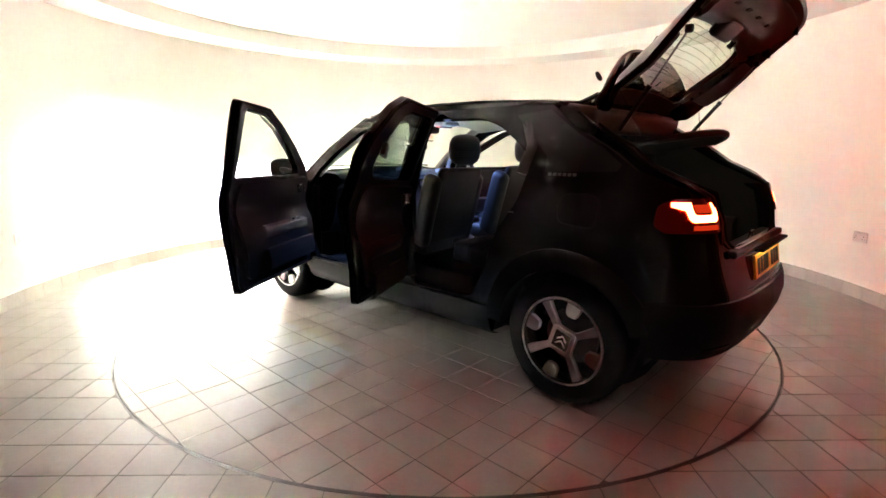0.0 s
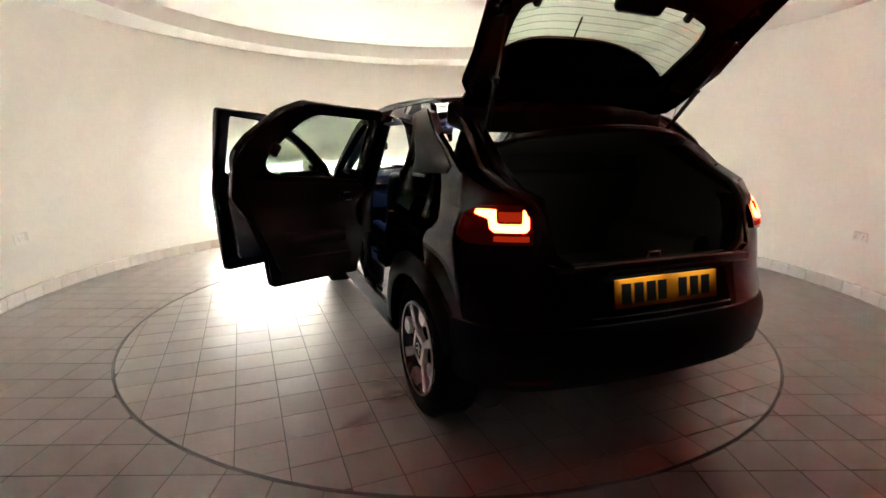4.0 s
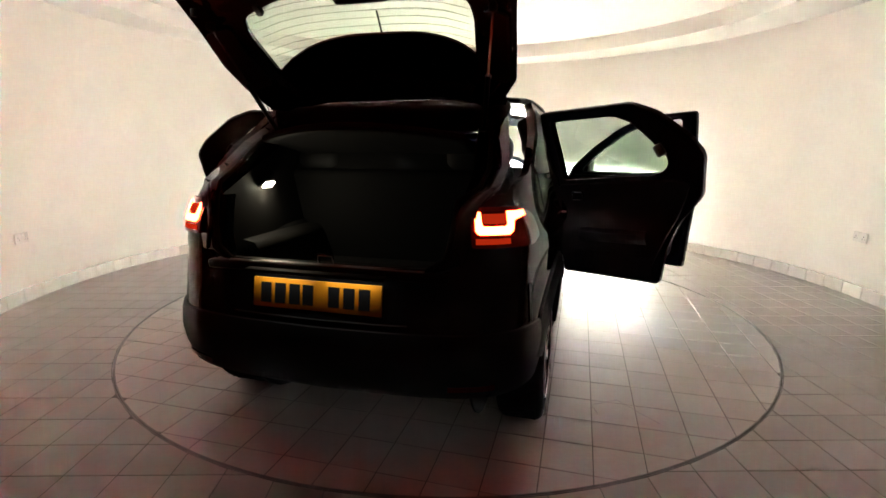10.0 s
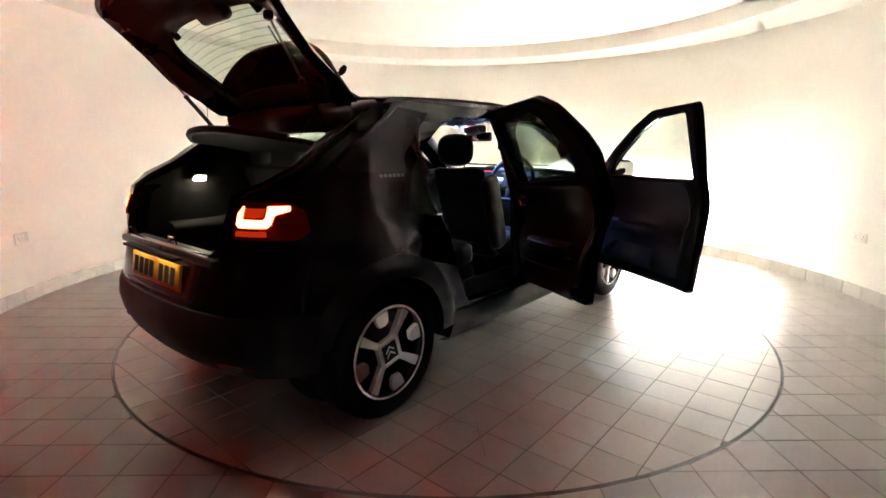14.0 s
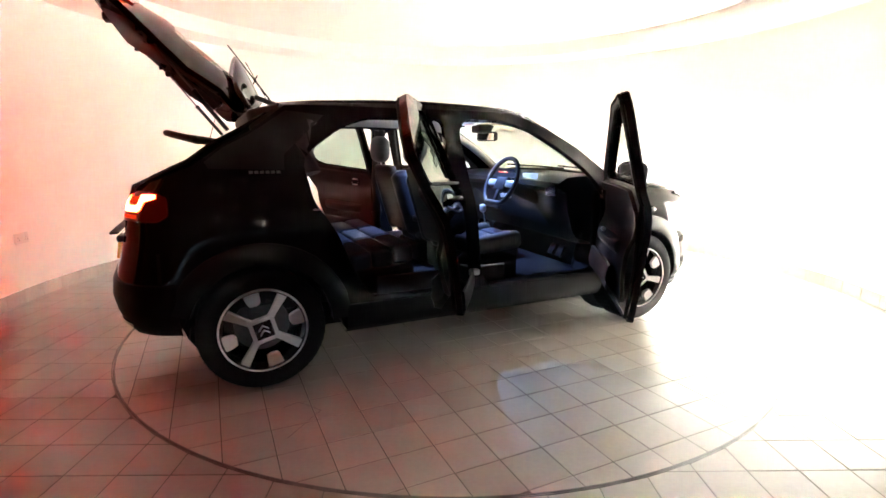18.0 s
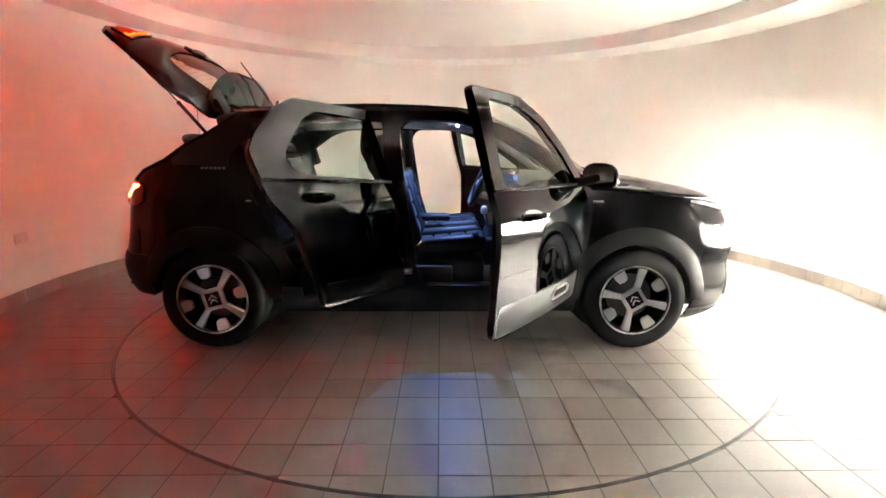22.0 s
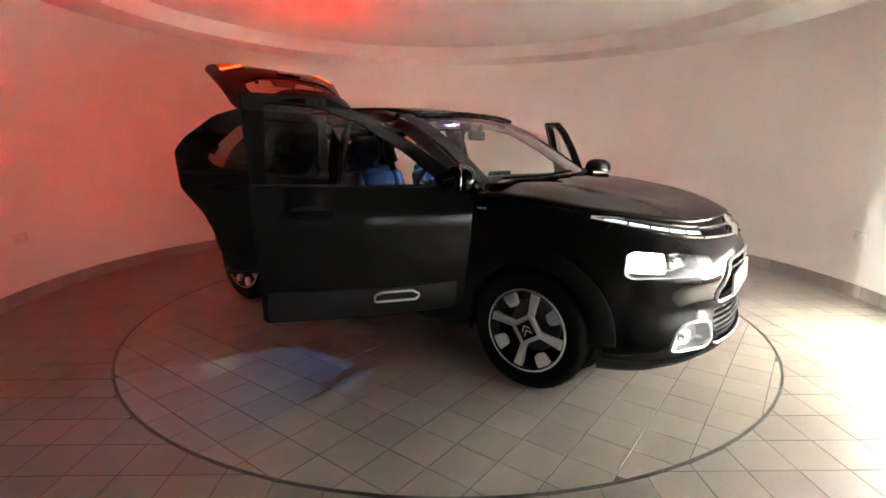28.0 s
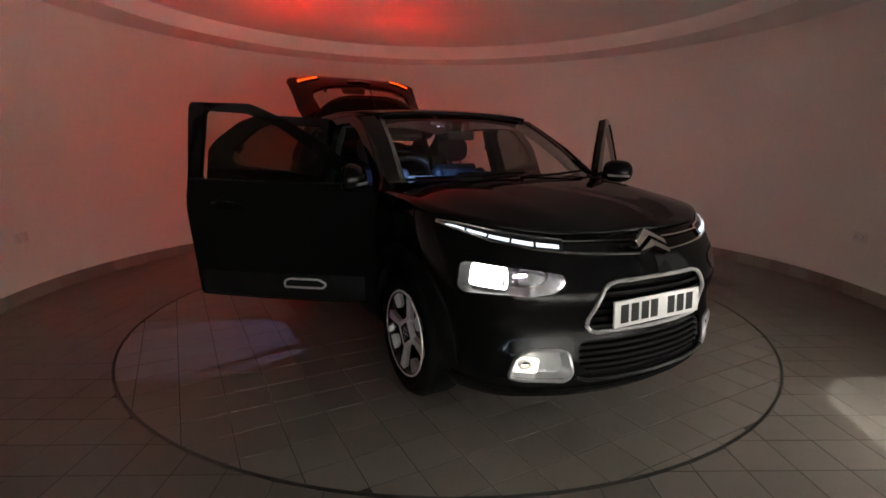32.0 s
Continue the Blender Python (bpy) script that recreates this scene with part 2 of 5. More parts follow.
def build_room():
    inner, outer = room_line(), room_line(0.15)
    bm = bmesh.new()
    rows = [[bm.verts.new((p.x, p.y, z)) for p in line] for line, z in ((inner, 0), (inner, 2.75), (outer, 2.75), (outer, 0))]
    for a, b in zip(rows, rows[1:] + rows[:1]):
        for i in range(len(a) - 1):
            bm.faces.new((a[i], b[i], b[i + 1], a[i + 1]))
    for i in (0, -1):
        bm.faces.new([r[i] for r in rows])
    bmesh.ops.recalc_face_normals(bm, faces=bm.faces)
    tagged(new("wall_north", finish(bm, "wall_north", WALL_PAINT)), "smooth cream-white curved wall of the round room", "wall", kind="structure")
    # unseen side walls, added dark so that little light bounces back
    for name, sx in (("wall_east", 1), ("wall_west", -1)):
        bm = rbox(0.15, MOUTH_Y - BACK - 0.1, 2.75, 0, 1, Matrix.Translation((ROOM_C.x + sx * (MOUTH_X + 0.079), (MOUTH_Y - 0.1 + BACK) / 2, 1.375)))
        tagged(new(name, finish(bm, name, APPROACH_DARK)), "unseen dark grey side wall added to hold down bounced light", "wall", kind="structure")
    # two closed doors at the end of the approach; daylight shows under them and low between them
    w, mid, side = 0.05, ROOM_C.x + 0.12, MOUTH_X + 0.15
    for name, a, b in (("door_1", ROOM_C.x - side, mid - 0.006), ("door_2", mid + 0.006, ROOM_C.x + side)):
        bm = rbox(b - a, w, 2.736, 0.004, 1, Matrix.Translation(((a + b) / 2, BACK - w / 2, 1.382)))
        tagged(new(name, finish(bm, name, APPROACH_DARK)), "closed dark grey door with daylight under it", "door", kind="structure")
        for k in (0.18, 0.44, 0.86):
            bm = rbox(0.09, w, 0.0138, 0.001, 1, Matrix.Translation((a + (b - a) * k, BACK - w / 2, 0.0062)))
            part("door_stop", bm, APPROACH_DARK, bpy.data.objects[name])
    bm = rbox(0.06, 0.02, 2.49, 0.002, 1, Matrix.Translation((mid, BACK - w - 0.012, 1.505)))
    part("rebate_strip", bm, APPROACH_DARK, bpy.data.objects["door_2"])
    bm = strip([Vector((ROOM_C.x - side, BACK - 0.4, -0.05)), Vector((ROOM_C.x + side, BACK - 0.4, -0.05))], [Vector((ROOM_C.x - side, BACK - 0.4, 2.75)), Vector((ROOM_C.x + side, BACK - 0.4, 2.75))])
    tagged(new("backdrop", finish(bm, "backdrop", DAYLIGHT)), "bluish daylight outside the closed doors", "backdrop", kind="structure")
    # ceiling: a lower ring, a step, and the raised round field
    bm = bmesh.new()
    ring = [bm.verts.new((ROOM_C.x + (ROOM_R - 0.004) * math.cos(k * math.tau / 120), ROOM_C.y + (ROOM_R - 0.004) * math.sin(k * math.tau / 120), SOFFIT)) for k in range(120)]
    hole = [bm.verts.new((COVE_C.x + COVE_R * math.cos(k * math.tau / 120), COVE_C.y + COVE_R * math.sin(k * math.tau / 120), SOFFIT)) for k in range(120)]
    for i in range(120):
        j = (i + 1) % 120
        bm.faces.new((ring[i], ring[j], hole[j], hole[i]))
    high = [bm.verts.new((v.co.x, v.co.y, TOP)) for v in hole]
    for i in range(120):
        bm.faces.new((hole[i], hole[(i + 1) % 120], high[(i + 1) % 120], high[i]))
    bm.faces.new(high)
    tagged(new("ceiling", finish(bm, "ceiling", CEILING_PAINT)), "white ceiling with a raised round field and a stepped ring", "ceiling", kind="structure")
    # unseen dark ceiling, added for the same low bounce
    bm = rbox(2 * MOUTH_X + 0.3, MOUTH_Y - BACK + 0.2, 0.08, 0, 1, Matrix.Translation((ROOM_C.x, (MOUTH_Y + BACK) / 2, SOFFIT + 0.05)))
    tagged(new("ceiling_south", finish(bm, "ceiling_south", APPROACH_DARK)), "unseen dark grey ceiling added to hold down bounced light", "ceiling", kind="structure")
    bm = rbox(7.4, 10.8, 0.1, 0, 1, Matrix.Translation((0, -1.2, 2.72)))
    tagged(new("roof_slab", finish(bm, "roof_slab", GROUT)), "plain slab above the ceiling", "slab", kind="structure")


def socket(place):
    root = tagged(new("wall_socket"), "white double wall socket with two rocker switches", "socket", "sockets on the wall")
    root.matrix_basis = place
    part("plate", rbox(0.146, 0.010, 0.086, 0.004, 2, Matrix.Translation((0, -0.005, 0))), SOCKET, root)
    for sx in (-1, 1):
        part("rocker_switch", rbox(0.012, 0.006, 0.018, 0.002, 1, Matrix.Translation((sx * 0.018, -0.012, 0.026))), SOCKET, root)
        bm = join(*[rbox(w, 0.0014, h, 0, 1, Matrix.Translation((sx * 0.042 + dx, -0.0108, dz))) for dx, dz, w, h in ((0, 0.006, 0.005, 0.010), (-0.011, -0.014, 0.008, 0.005), (0.011, -0.014, 0.008, 0.005))])
        part("pin_holes", bm, SOCKET_DARK, root)
    return root


# ---------------------------------------------------------------- tiles
PITCH_T, JOINT, TURN_R = 0.2035, 0.004, 2.234


def clip(poly, keep, cross):
    out = []
    for i in range(len(poly)):
        a, b = poly[i - 1], poly[i]
        ia, ib = keep(a), keep(b)
        if ia != ib:
            out.append(cross(a, b))
        if ib:
            out.append(b)
    return out


def clip_line(poly, p, n):
    """Keep the part of poly on the side of the line through p that n points to."""
    def cross(a, b):
        da, db = (a - p).dot(n), (b - p).dot(n)
        return a + (b - a) * (da / (da - db))
    return clip(poly, lambda q: (q - p).dot(n) > 0, cross)


def tile_mesh(poly, mat, name, top=0.0, thick=0.006):
    bm = bmesh.new()
    c = sum(poly, Vector((0, 0))) / len(poly)
    lo = [bm.verts.new((*(p - c), top - thick)) for p in poly]
    mid = [bm.verts.new((*(p - c), top - 0.0012)) for p in poly]
    hi = [bm.verts.new((*((p - c) * (1 - 0.0016 / max(0.02, (p - c).length))), top)) for p in poly]
    bm.faces.new(hi)
    n = len(poly)
    for a, b in ((lo, mid), (mid, hi)):
        for i in range(n):
            bm.faces.new((a[i], a[(i + 1) % n], b[(i + 1) % n], b[i]))
    bmesh.ops.recalc_face_normals(bm, faces=bm.faces)
    return finish(bm, name, mat, smooth=False), c


def lay(parent, mat, turn, phase, cut, near, limit, stuff_label):
    """Tiles on a square grid; those near are single pieces, the others joined into one sheet."""
    full, far = None, bmesh.new()
    g = Matrix.Rotation(radians(turn), 2)
    h = (PITCH_T - JOINT) / 2
    cells = []
    for i in range(-30, 31):
        for j in range(-30, 31):
            c = g @ Vector((phase[0] + (i + 0.5) * PITCH_T, phase[1] + (j + 0.5) * PITCH_T))
            poly = [c + g @ Vector(q) for q in ((-h, -h), (h, -h), (h, h), (-h, h))]
            poly2 = cut(poly, c)
            if poly2 and len(poly2) >= 3:
                area = abs(sum(p.x * q.y - q.x * p.y for p, q in zip(poly2, poly2[1:] + poly2[:1]))) / 2
                if area > 0.0008:
                    cells.append((near(c), c, poly2, area > 0.999 * (2 * h) ** 2))
    cells.sort(key=lambda e: e[0])
    for k, (d, c, poly, is_full) in enumerate(cells):
        if k < limit:
            if is_full:
                if full is None:
                    full = tile_mesh([g @ Vector(q) for q in ((-h, -h), (h, -h), (h, h), (-h, h))], mat, "tile")[0]
                ob = new("tile", full)
                p = c
            else:
                me, p = tile_mesh(poly, mat, "tile")
                ob = new("tile", me)
            ob.parent = parent
            ob.location = (p.x, p.y, 0.0004 * math.sin(12.9 * c.x + 78.2 * c.y))
        else:
            v = [far.verts.new((q.x, q.y, 0.0)) for q in poly]
            w = [far.verts.new((q.x, q.y, -0.006)) for q in poly]
            far.faces.new(v)
            for i in range(len(v)):
                far.faces.new((w[i], w[(i + 1) % len(v)], v[(i + 1) % len(v)], v[i]))
    if len(far.faces):
        ob = part("tiles", far, mat, parent, stuff_label)
        ob["kind"] = "stuff"
    else:
        far.free()


# ---------------------------------------------------------------- the car's body surface
# car space: x forward, y to its left, z up, the origin on the floor midway between the axles
SHIFT = Matrix.Translation((-0.147, -0.065, 0))
AXLE, TRACK, TYRE_R = 1.30, 0.75, 0.318


def tab(rows, v):
    if v <= rows[0][0]:
        return rows[0][1]
    for (a, p), (b, q) in zip(rows, rows[1:]):
        if v <= b:
            return p + (q - p) * (v - a) / (b - a)
    return rows[-1][1]


def ease(a, b, v):
    k = min(1, max(0, (v - a) / (b - a)))
    return k * k * (3 - 2 * k)


def soften(pts, n=24):
    out = []
    ext = [pts[0]] + pts + [pts[-1]]
    for i in range(1, len(ext) - 2):
        a, b, c, d = (Vector(p) for p in ext[i - 1:i + 3])
        for k in range(n):
            t = k / n
            out.append(0.5 * (2 * b + (c - a) * t + (2 * a - 5 * b + 4 * c - d) * t * t + (3 * b - a - 3 * c + d) * t ** 3))
    return out + [Vector(pts[-1])]


# the body's line seen from above, from the middle of the tail to the middle of the nose
LINE = soften([(-2.0, 0), (-1.985, .32), (-1.94, .56), (-1.85, .71), (-1.68, .803), (-1.4, .84), (-.9, .849), (0, .85), (.8, .838), (1.3, .83),
               (1.6, .815), (1.82, .75), (1.97, .63), (2.08, .43), (2.14, .2), (2.155, 0)])
ARC = [0.0]
for p, q in zip(LINE, LINE[1:]):
    ARC.append(ARC[-1] + (q - p).length)
near0 = min(range(len(LINE)), key=lambda i: abs(LINE[i].x))
base0 = ARC[near0] - LINE[near0].x
ARC = [a - base0 for a in ARC]
S_REAR, S_FRONT = ARC[0], ARC[-1]
SIDE_IN = [(.15, .105), (.24, .068), (.32, .044), (.42, .033), (.50, .027), (.60, .021), (.70, .014), (.80, .008), (.88, .006), (.94, .016), (1.0, .042), (1.06, .062), (1.2, .100), (1.4, .155), (1.47, .185)]
REAR_IN = [(.25, .11), (.33, .05), (.47, 0), (.58, .005), (.66, .03), (.76, .055), (.93, .085), (1.0, .11), (1.1, .20), (1.2, .28), (1.4, .4)]
FRONT_IN = [(.15, .20), (.20, .10), (.27, .03), (.33, .004), (.38, .004), (.44, .018), (.50, .030), (.55, .030), (.59, .014), (.62, .003), (.65, .002), (.70, .016), (.79, .05), (.86, .10), (.92, .17), (1.0, .3)]


def soft_tab(rows, z):
    return sum(tab(rows, z + d) for d in (-0.03, -0.015, 0, 0.015, 0.03)) / 5


def inset(s, z):
    wr, wf = 1 - ease(S_REAR + .35, -1.35, s), ease(1.35, S_FRONT - .4, s)
    return soft_tab(SIDE_IN, z) * (1 - wr - wf) + soft_tab(REAR_IN, z) * wr + soft_tab(FRONT_IN, z) * wf


def on_body(s, z, out=0.0, sgn=1):
    """The place on the body at s along its line and height z, pushed out by out."""
    s = min(max(s, S_REAR), S_FRONT)
    i = min(max(int(np.searchsorted(ARC, s)) - 1, 0), len(ARC) - 2)
    p, q = LINE[i], LINE[i + 1]
    c = p + (q - p) * ((s - ARC[i]) / (ARC[i + 1] - ARC[i]))
    t = (LINE[min(i + 4, len(LINE) - 1)] - LINE[max(i - 3, 0)]).normalized()
    if s < S_REAR + 1e-4 or s > S_FRONT - 1e-4:
        t = Vector((0, 1 if s < 0 else -1))
    d = inset(s, z) - out
    y = c.y - t.x * d
    return Vector((c.x + t.y * d, sgn * max(y, 0.0), z))


def s_at(y, front):
    return min((abs(LINE[i].y - y), ARC[i]) for i in range(len(LINE)) if (LINE[i].x > 1) == front)[1]


def panel(outline, holes=(), place=None, ds=0.07, dz=0.055, outward=None, thick=0.0):
    """A sheet with holes, outlined in two coordinates, cut fine and then set on a curved surface; thick: its depth, inwards."""
    bm = bmesh.new()
    lay_n = bm.verts.layers.float_vector.new("true_normal")
    lay_s = bm.faces.layers.int.new("skin")
    for loop in (outline, *holes):
        vs = [bm.verts.new((a, b, 0)) for a, b in loop]
        for i in range(len(vs)):
            bm.edges.new((vs[i - 1], vs[i]))
    bmesh.ops.triangle_fill(bm, edges=bm.edges[:], use_beauty=True)
    lo = [min(p[k] for p in outline) for k in (0, 1)]
    hi = [max(p[k] for p in outline) for k in (0, 1)]
    for k, d in ((0, ds), (1, dz)):
        n = max(1, int((hi[k] - lo[k]) / d))
        for i in range(1, n):
            co = [0, 0, 0]
            co[k] = lo[k] + (hi[k] - lo[k]) * i / n
            no = [0, 0, 0]
            no[k] = 1
            bmesh.ops.bisect_plane(bm, geom=bm.verts[:] + bm.edges[:] + bm.faces[:], plane_co=co, plane_no=no, dist=1e-5)
    bmesh.ops.remove_doubles(bm, verts=bm.verts, dist=2e-4)
    for f in bm.faces:
        if f.normal.z < 0:
            f.normal_flip()
    c = Vector((0, 0, 0.75)) if outward is None else outward
    e = 0.006
    flip = 0.0
    found = []
    for v in bm.verts:
        a, b = v.co.x, v.co.y
        p = place(a, b)
        n = (place(a + e, b) - place(a - e, b)).cross(place(a, b + e) - place(a, b - e))
        n = n.normalized() if n.length > 1e-12 else Vector((0, 0, 1))
        flip += n.dot(p - c)
        found.append((v, p, n))
    turn = flip < 0
    for f in bm.faces:
        if turn:
            f.normal_flip()
    for v, p, n in found:
        v.co = p
        v[lay_n] = -n if turn else n
    skin = bm.faces[:]
    for f in skin:
        f[lay_s] = 1
    if thick:
        twin = {}
        for v, p, n in found:
            w = bm.verts.new(v.co - v[lay_n] * thick)
            w[lay_n] = v[lay_n]
            twin[v] = w
        rim = [(l.vert, l.link_loop_next.vert) for f in skin for l in f.loops if len(l.edge.link_faces) == 1]
        for f in skin:
            g = bm.faces.new([twin[v] for v in reversed(f.verts)])
            g[lay_s] = 2
        for a, b in rim:
            bm.faces.new((b, a, twin[a], twin[b]))
    return bm


def arc(cx, cz, r, a0, a1, n=18):
    return [(cx + r * math.cos(radians(a0 + (a1 - a0) * i / n)), cz + r * math.sin(radians(a0 + (a1 - a0) * i / n))) for i in range(n + 1)]


ARCH = 0.375
FRONT_HOLE = [(-.10, 1.40), (.16, 1.40), (.36, 1.345), (.60, 1.215), (.79, 1.08), (.88, .97), (.90, .62), (.83, .42), (.03, .40), (-.04, .48), (-.10, .95), (-.15, 1.33)]
REAR_HOLE = [(-.25, 1.40), (-.70, 1.395), (-.84, 1.345), (-1.0, 1.235), (-1.055, 1.17), (-1.02, .97), (-.91, .80), (-.83, .60), (-.74, .43), (-.30, .40), (-.20, .48), (-.22, .9)]
FRONT_DOOR = [(-.185, 1.462), (.20, 1.455), (.42, 1.37), (.66, 1.235), (.86, 1.09), (.945, .98), (.955, .60), (.93, .37), (-.115, .37), (-.125, .60), (-.15, .98)]
FRONT_PANE = [(-.085, 1.425), (.17, 1.412), (.37, 1.340), (.60, 1.203), (.75, 1.085), (.76, 1.045), (-.085, 1.035)]
REAR_DOOR = [(-.20, 1.475), (-.77, 1.466), (-.90, 1.405), (-1.06, 1.255), (-1.115, 1.165), (-1.07, .94), (-.945, .79), (-.86, .62), (-.815, .41), (-.165, .42), (-.16, .7), (-.18, 1.0)]
REAR_PANE = [(-.245, 1.42), (-.66, 1.412), (-.76, 1.36), (-.84, 1.27), (-.92, 1.175), (-.93, 1.13), (-.90, 1.085), (-.82, 1.062), (-.24, 1.04)]
HINGE_F, HINGE_R = 0.955, -0.155
OPEN_F, OPEN_R = 54.6, {1: 60.3, -1: 57.6}


def side_parts(car, sgn):
    at = lambda s, z: on_body(s, z, 0, sgn)
    # side frame: sill, pillars, cant rail and rear quarter in one pressing
    y5 = s_at(.53, False)
    outline = [(.935, .24), (-.87, .25)] + arc(-AXLE, .32, ARCH, 5, 175)[1:-1] + [(-1.69, .36), (-1.72, .58), (S_REAR, .585), (S_REAR, .775), (s_at(.44, False), .785), (y5 + .02, .83), (y5, .93), (y5 + .03, 1.05), (-1.80, 1.075), (-1.58, 1.145), (-1.436, 1.245), (-1.30, 1.315), (-1.12, 1.445),
               (-.80, 1.462), (.20, 1.462), (.46, 1.375), (.72, 1.235), (.95, 1.075), (1.0, .99), (.985, .6), (.96, .33)]
    part("side_frame", panel(outline, (rounded(FRONT_HOLE, .04), rounded(REAR_HOLE, .04)), at, thick=.035), PAINT, car, "gloss black pressed side frame with open door apertures", 40, SHIFT)
    # front wing
    top = [(1.0, .995), (1.3, .975), (1.6, .94), (1.72, .93)]
    outline = arc(AXLE, .32, ARCH, 175, 3) + [(1.695, .40), (1.73, .62), (1.73, .80), (1.66, .86)] + top[::-1] + [(.99, .6), (.965, .33), (.925, .33)]
    part("front_wing", panel(outline, (), at, thick=.02), PAINT, car, "", 40, SHIFT)
    # arch mouldings
    for cx, name in ((AXLE, "front_arch_moulding"), (-AXLE, "rear_arch_moulding")):
        rows = []
        a0, a1 = (0, 178) if cx > 0 else (2, 163)
        for i in range(33):
            a = radians(a0 + (a1 - a0) * i / 32)
            u = (math.cos(a), math.sin(a))
            row = []
            for r, o in ((.352, -.045), (.352, .020), (.372, .024), (.43, .018), (.455, .008), (.458, -.012)):
                x, z = cx + u[0] * r, max(.235, .32 + u[1] * r)
                row.append(on_body(x, z, o, sgn))
            rows.append(row)
        bm = grid(rows)
        bmesh.ops.recalc_face_normals(bm, faces=bm.faces)
        part(name, bm, PLASTIC, car, "matt black plastic wheel arch moulding", 50, SHIFT)
        liner = [[Vector((cx + .40 * math.cos(radians(a)), sgn * y, .32 + .40 * math.sin(radians(a)))) for y in (.74, .52)] for a in range(0, 181, 10)]
        part("arch_liner", grid(liner), CARPET, car, "", 32, SHIFT)
        part("arch_liner_wall", cyl(.40, .40, .01, 28, Matrix.Translation((cx, sgn * .52, .40)) @ Matrix.Rotation(math.pi / 2, 4, "X")), CARPET, car, "", 32, SHIFT)
    # sill moulding
    rows = [[on_body(x, z, o, sgn) for z, o in ((.405, -.02), (.40, .012), (.33, .022), (.27, .018), (.235, .0), (.225, -.05))] for x in np.linspace(.93, -.87, 20)]
    bm = grid(rows)
    bmesh.ops.recalc_face_normals(bm, faces=bm.faces)
    part("sill_moulding", bm, PLASTIC, car, "matt black plastic sill moulding", 40, SHIFT)
    part("sill_plate", rbox(1.75, .10, .02, .008, 2, Matrix.Translation((.04, sgn * .765, .405))), SATIN, car, "", 32, SHIFT)
    # rear pillar infill with its badge bars
    outline = [(-1.15, 1.125), (-1.145, 1.20), (-.93, 1.40), (-1.12, 1.42), (-1.30, 1.30), (-1.43, 1.235), (-1.52, 1.165), (-1.5, 1.135)]
    part("rear_pillar_panel", panel(outline, (), lambda s, z: on_body(s, z, .006, sgn)), SATIN, car, "satin black rear pillar panel", 40, SHIFT)
    for k in range(6):
        s0 = -1.17 - .026 * k
        bm = strip([on_body(s0, 1.105 + .004, .0065, sgn), on_body(s0 - .019, 1.105 + .004, .0065, sgn)], [on_body(s0, 1.123, .0065, sgn), on_body(s0 - .019, 1.123, .0065, sgn)])
        part("badge_bar", bm, BADGE_GREY, car, "small grey badge bar", 32, SHIFT)
    # rear bumper half
    for name, mat, zs, outs, label in (("rear_bumper", PLASTIC, (.32, .335, .365, .43, .50, .56, .59, .60), (-.03, .006, .014, .018, .018, .014, .008, -.02), "matt black plastic rear bumper"),):
        rows = [[on_body(s, z, o, sgn) for z, o in zip(zs, outs)] for s in np.linspace(-1.68, S_REAR, 30)]
        bm = grid(rows)
        bmesh.ops.recalc_face_normals(bm, faces=bm.faces)
        part(name, bm, mat, car, label, 40, SHIFT)
    # red reflector low in the bumper
    s0, s1 = s_at(.66, False), s_at(.50, False)
    rows = [[on_body(s, z, o, sgn) for z, o in ((.372, .014), (.374, .022), (.394, .022), (.396, .014))] for s in np.linspace(s0, s1, 8)]
    part("rear_reflector", grid(rows), RED_LENS, car, "long dark red reflector", 32, SHIFT)
    # slim air outlet at the rear corner
    part("corner_vent", grid([[on_body(s, z, .004, sgn) for z in (.60, .66, .72, .745)] for s in (-1.765, -1.745)]), PLASTIC, car, "", 32, SHIFT)
    tail_lamp(car, sgn)
    head_lamp(car, sgn)
    front_half(car, sgn)
    door(car, sgn, True)
    door(car, sgn, False)
    if sgn > 0:
        loop = rounded([(-1.265, .90), (-1.445, .885), (-1.45, 1.01), (-1.40, 1.035), (-1.28, 1.03), (-1.25, .99)], .035)
        part("fuel_flap", tube([on_body(a, b, .0008, sgn) for a, b in loop], .0022, 5, True), RUBBER, car, "dark joint round the fuel flap", 40, SHIFT)
    part("wing_badge", rbox(.06, .004, .012, .001, 1, Matrix.Translation(on_body(1.03, .93, .004, sgn))), CHROME, car, "", 32, SHIFT)


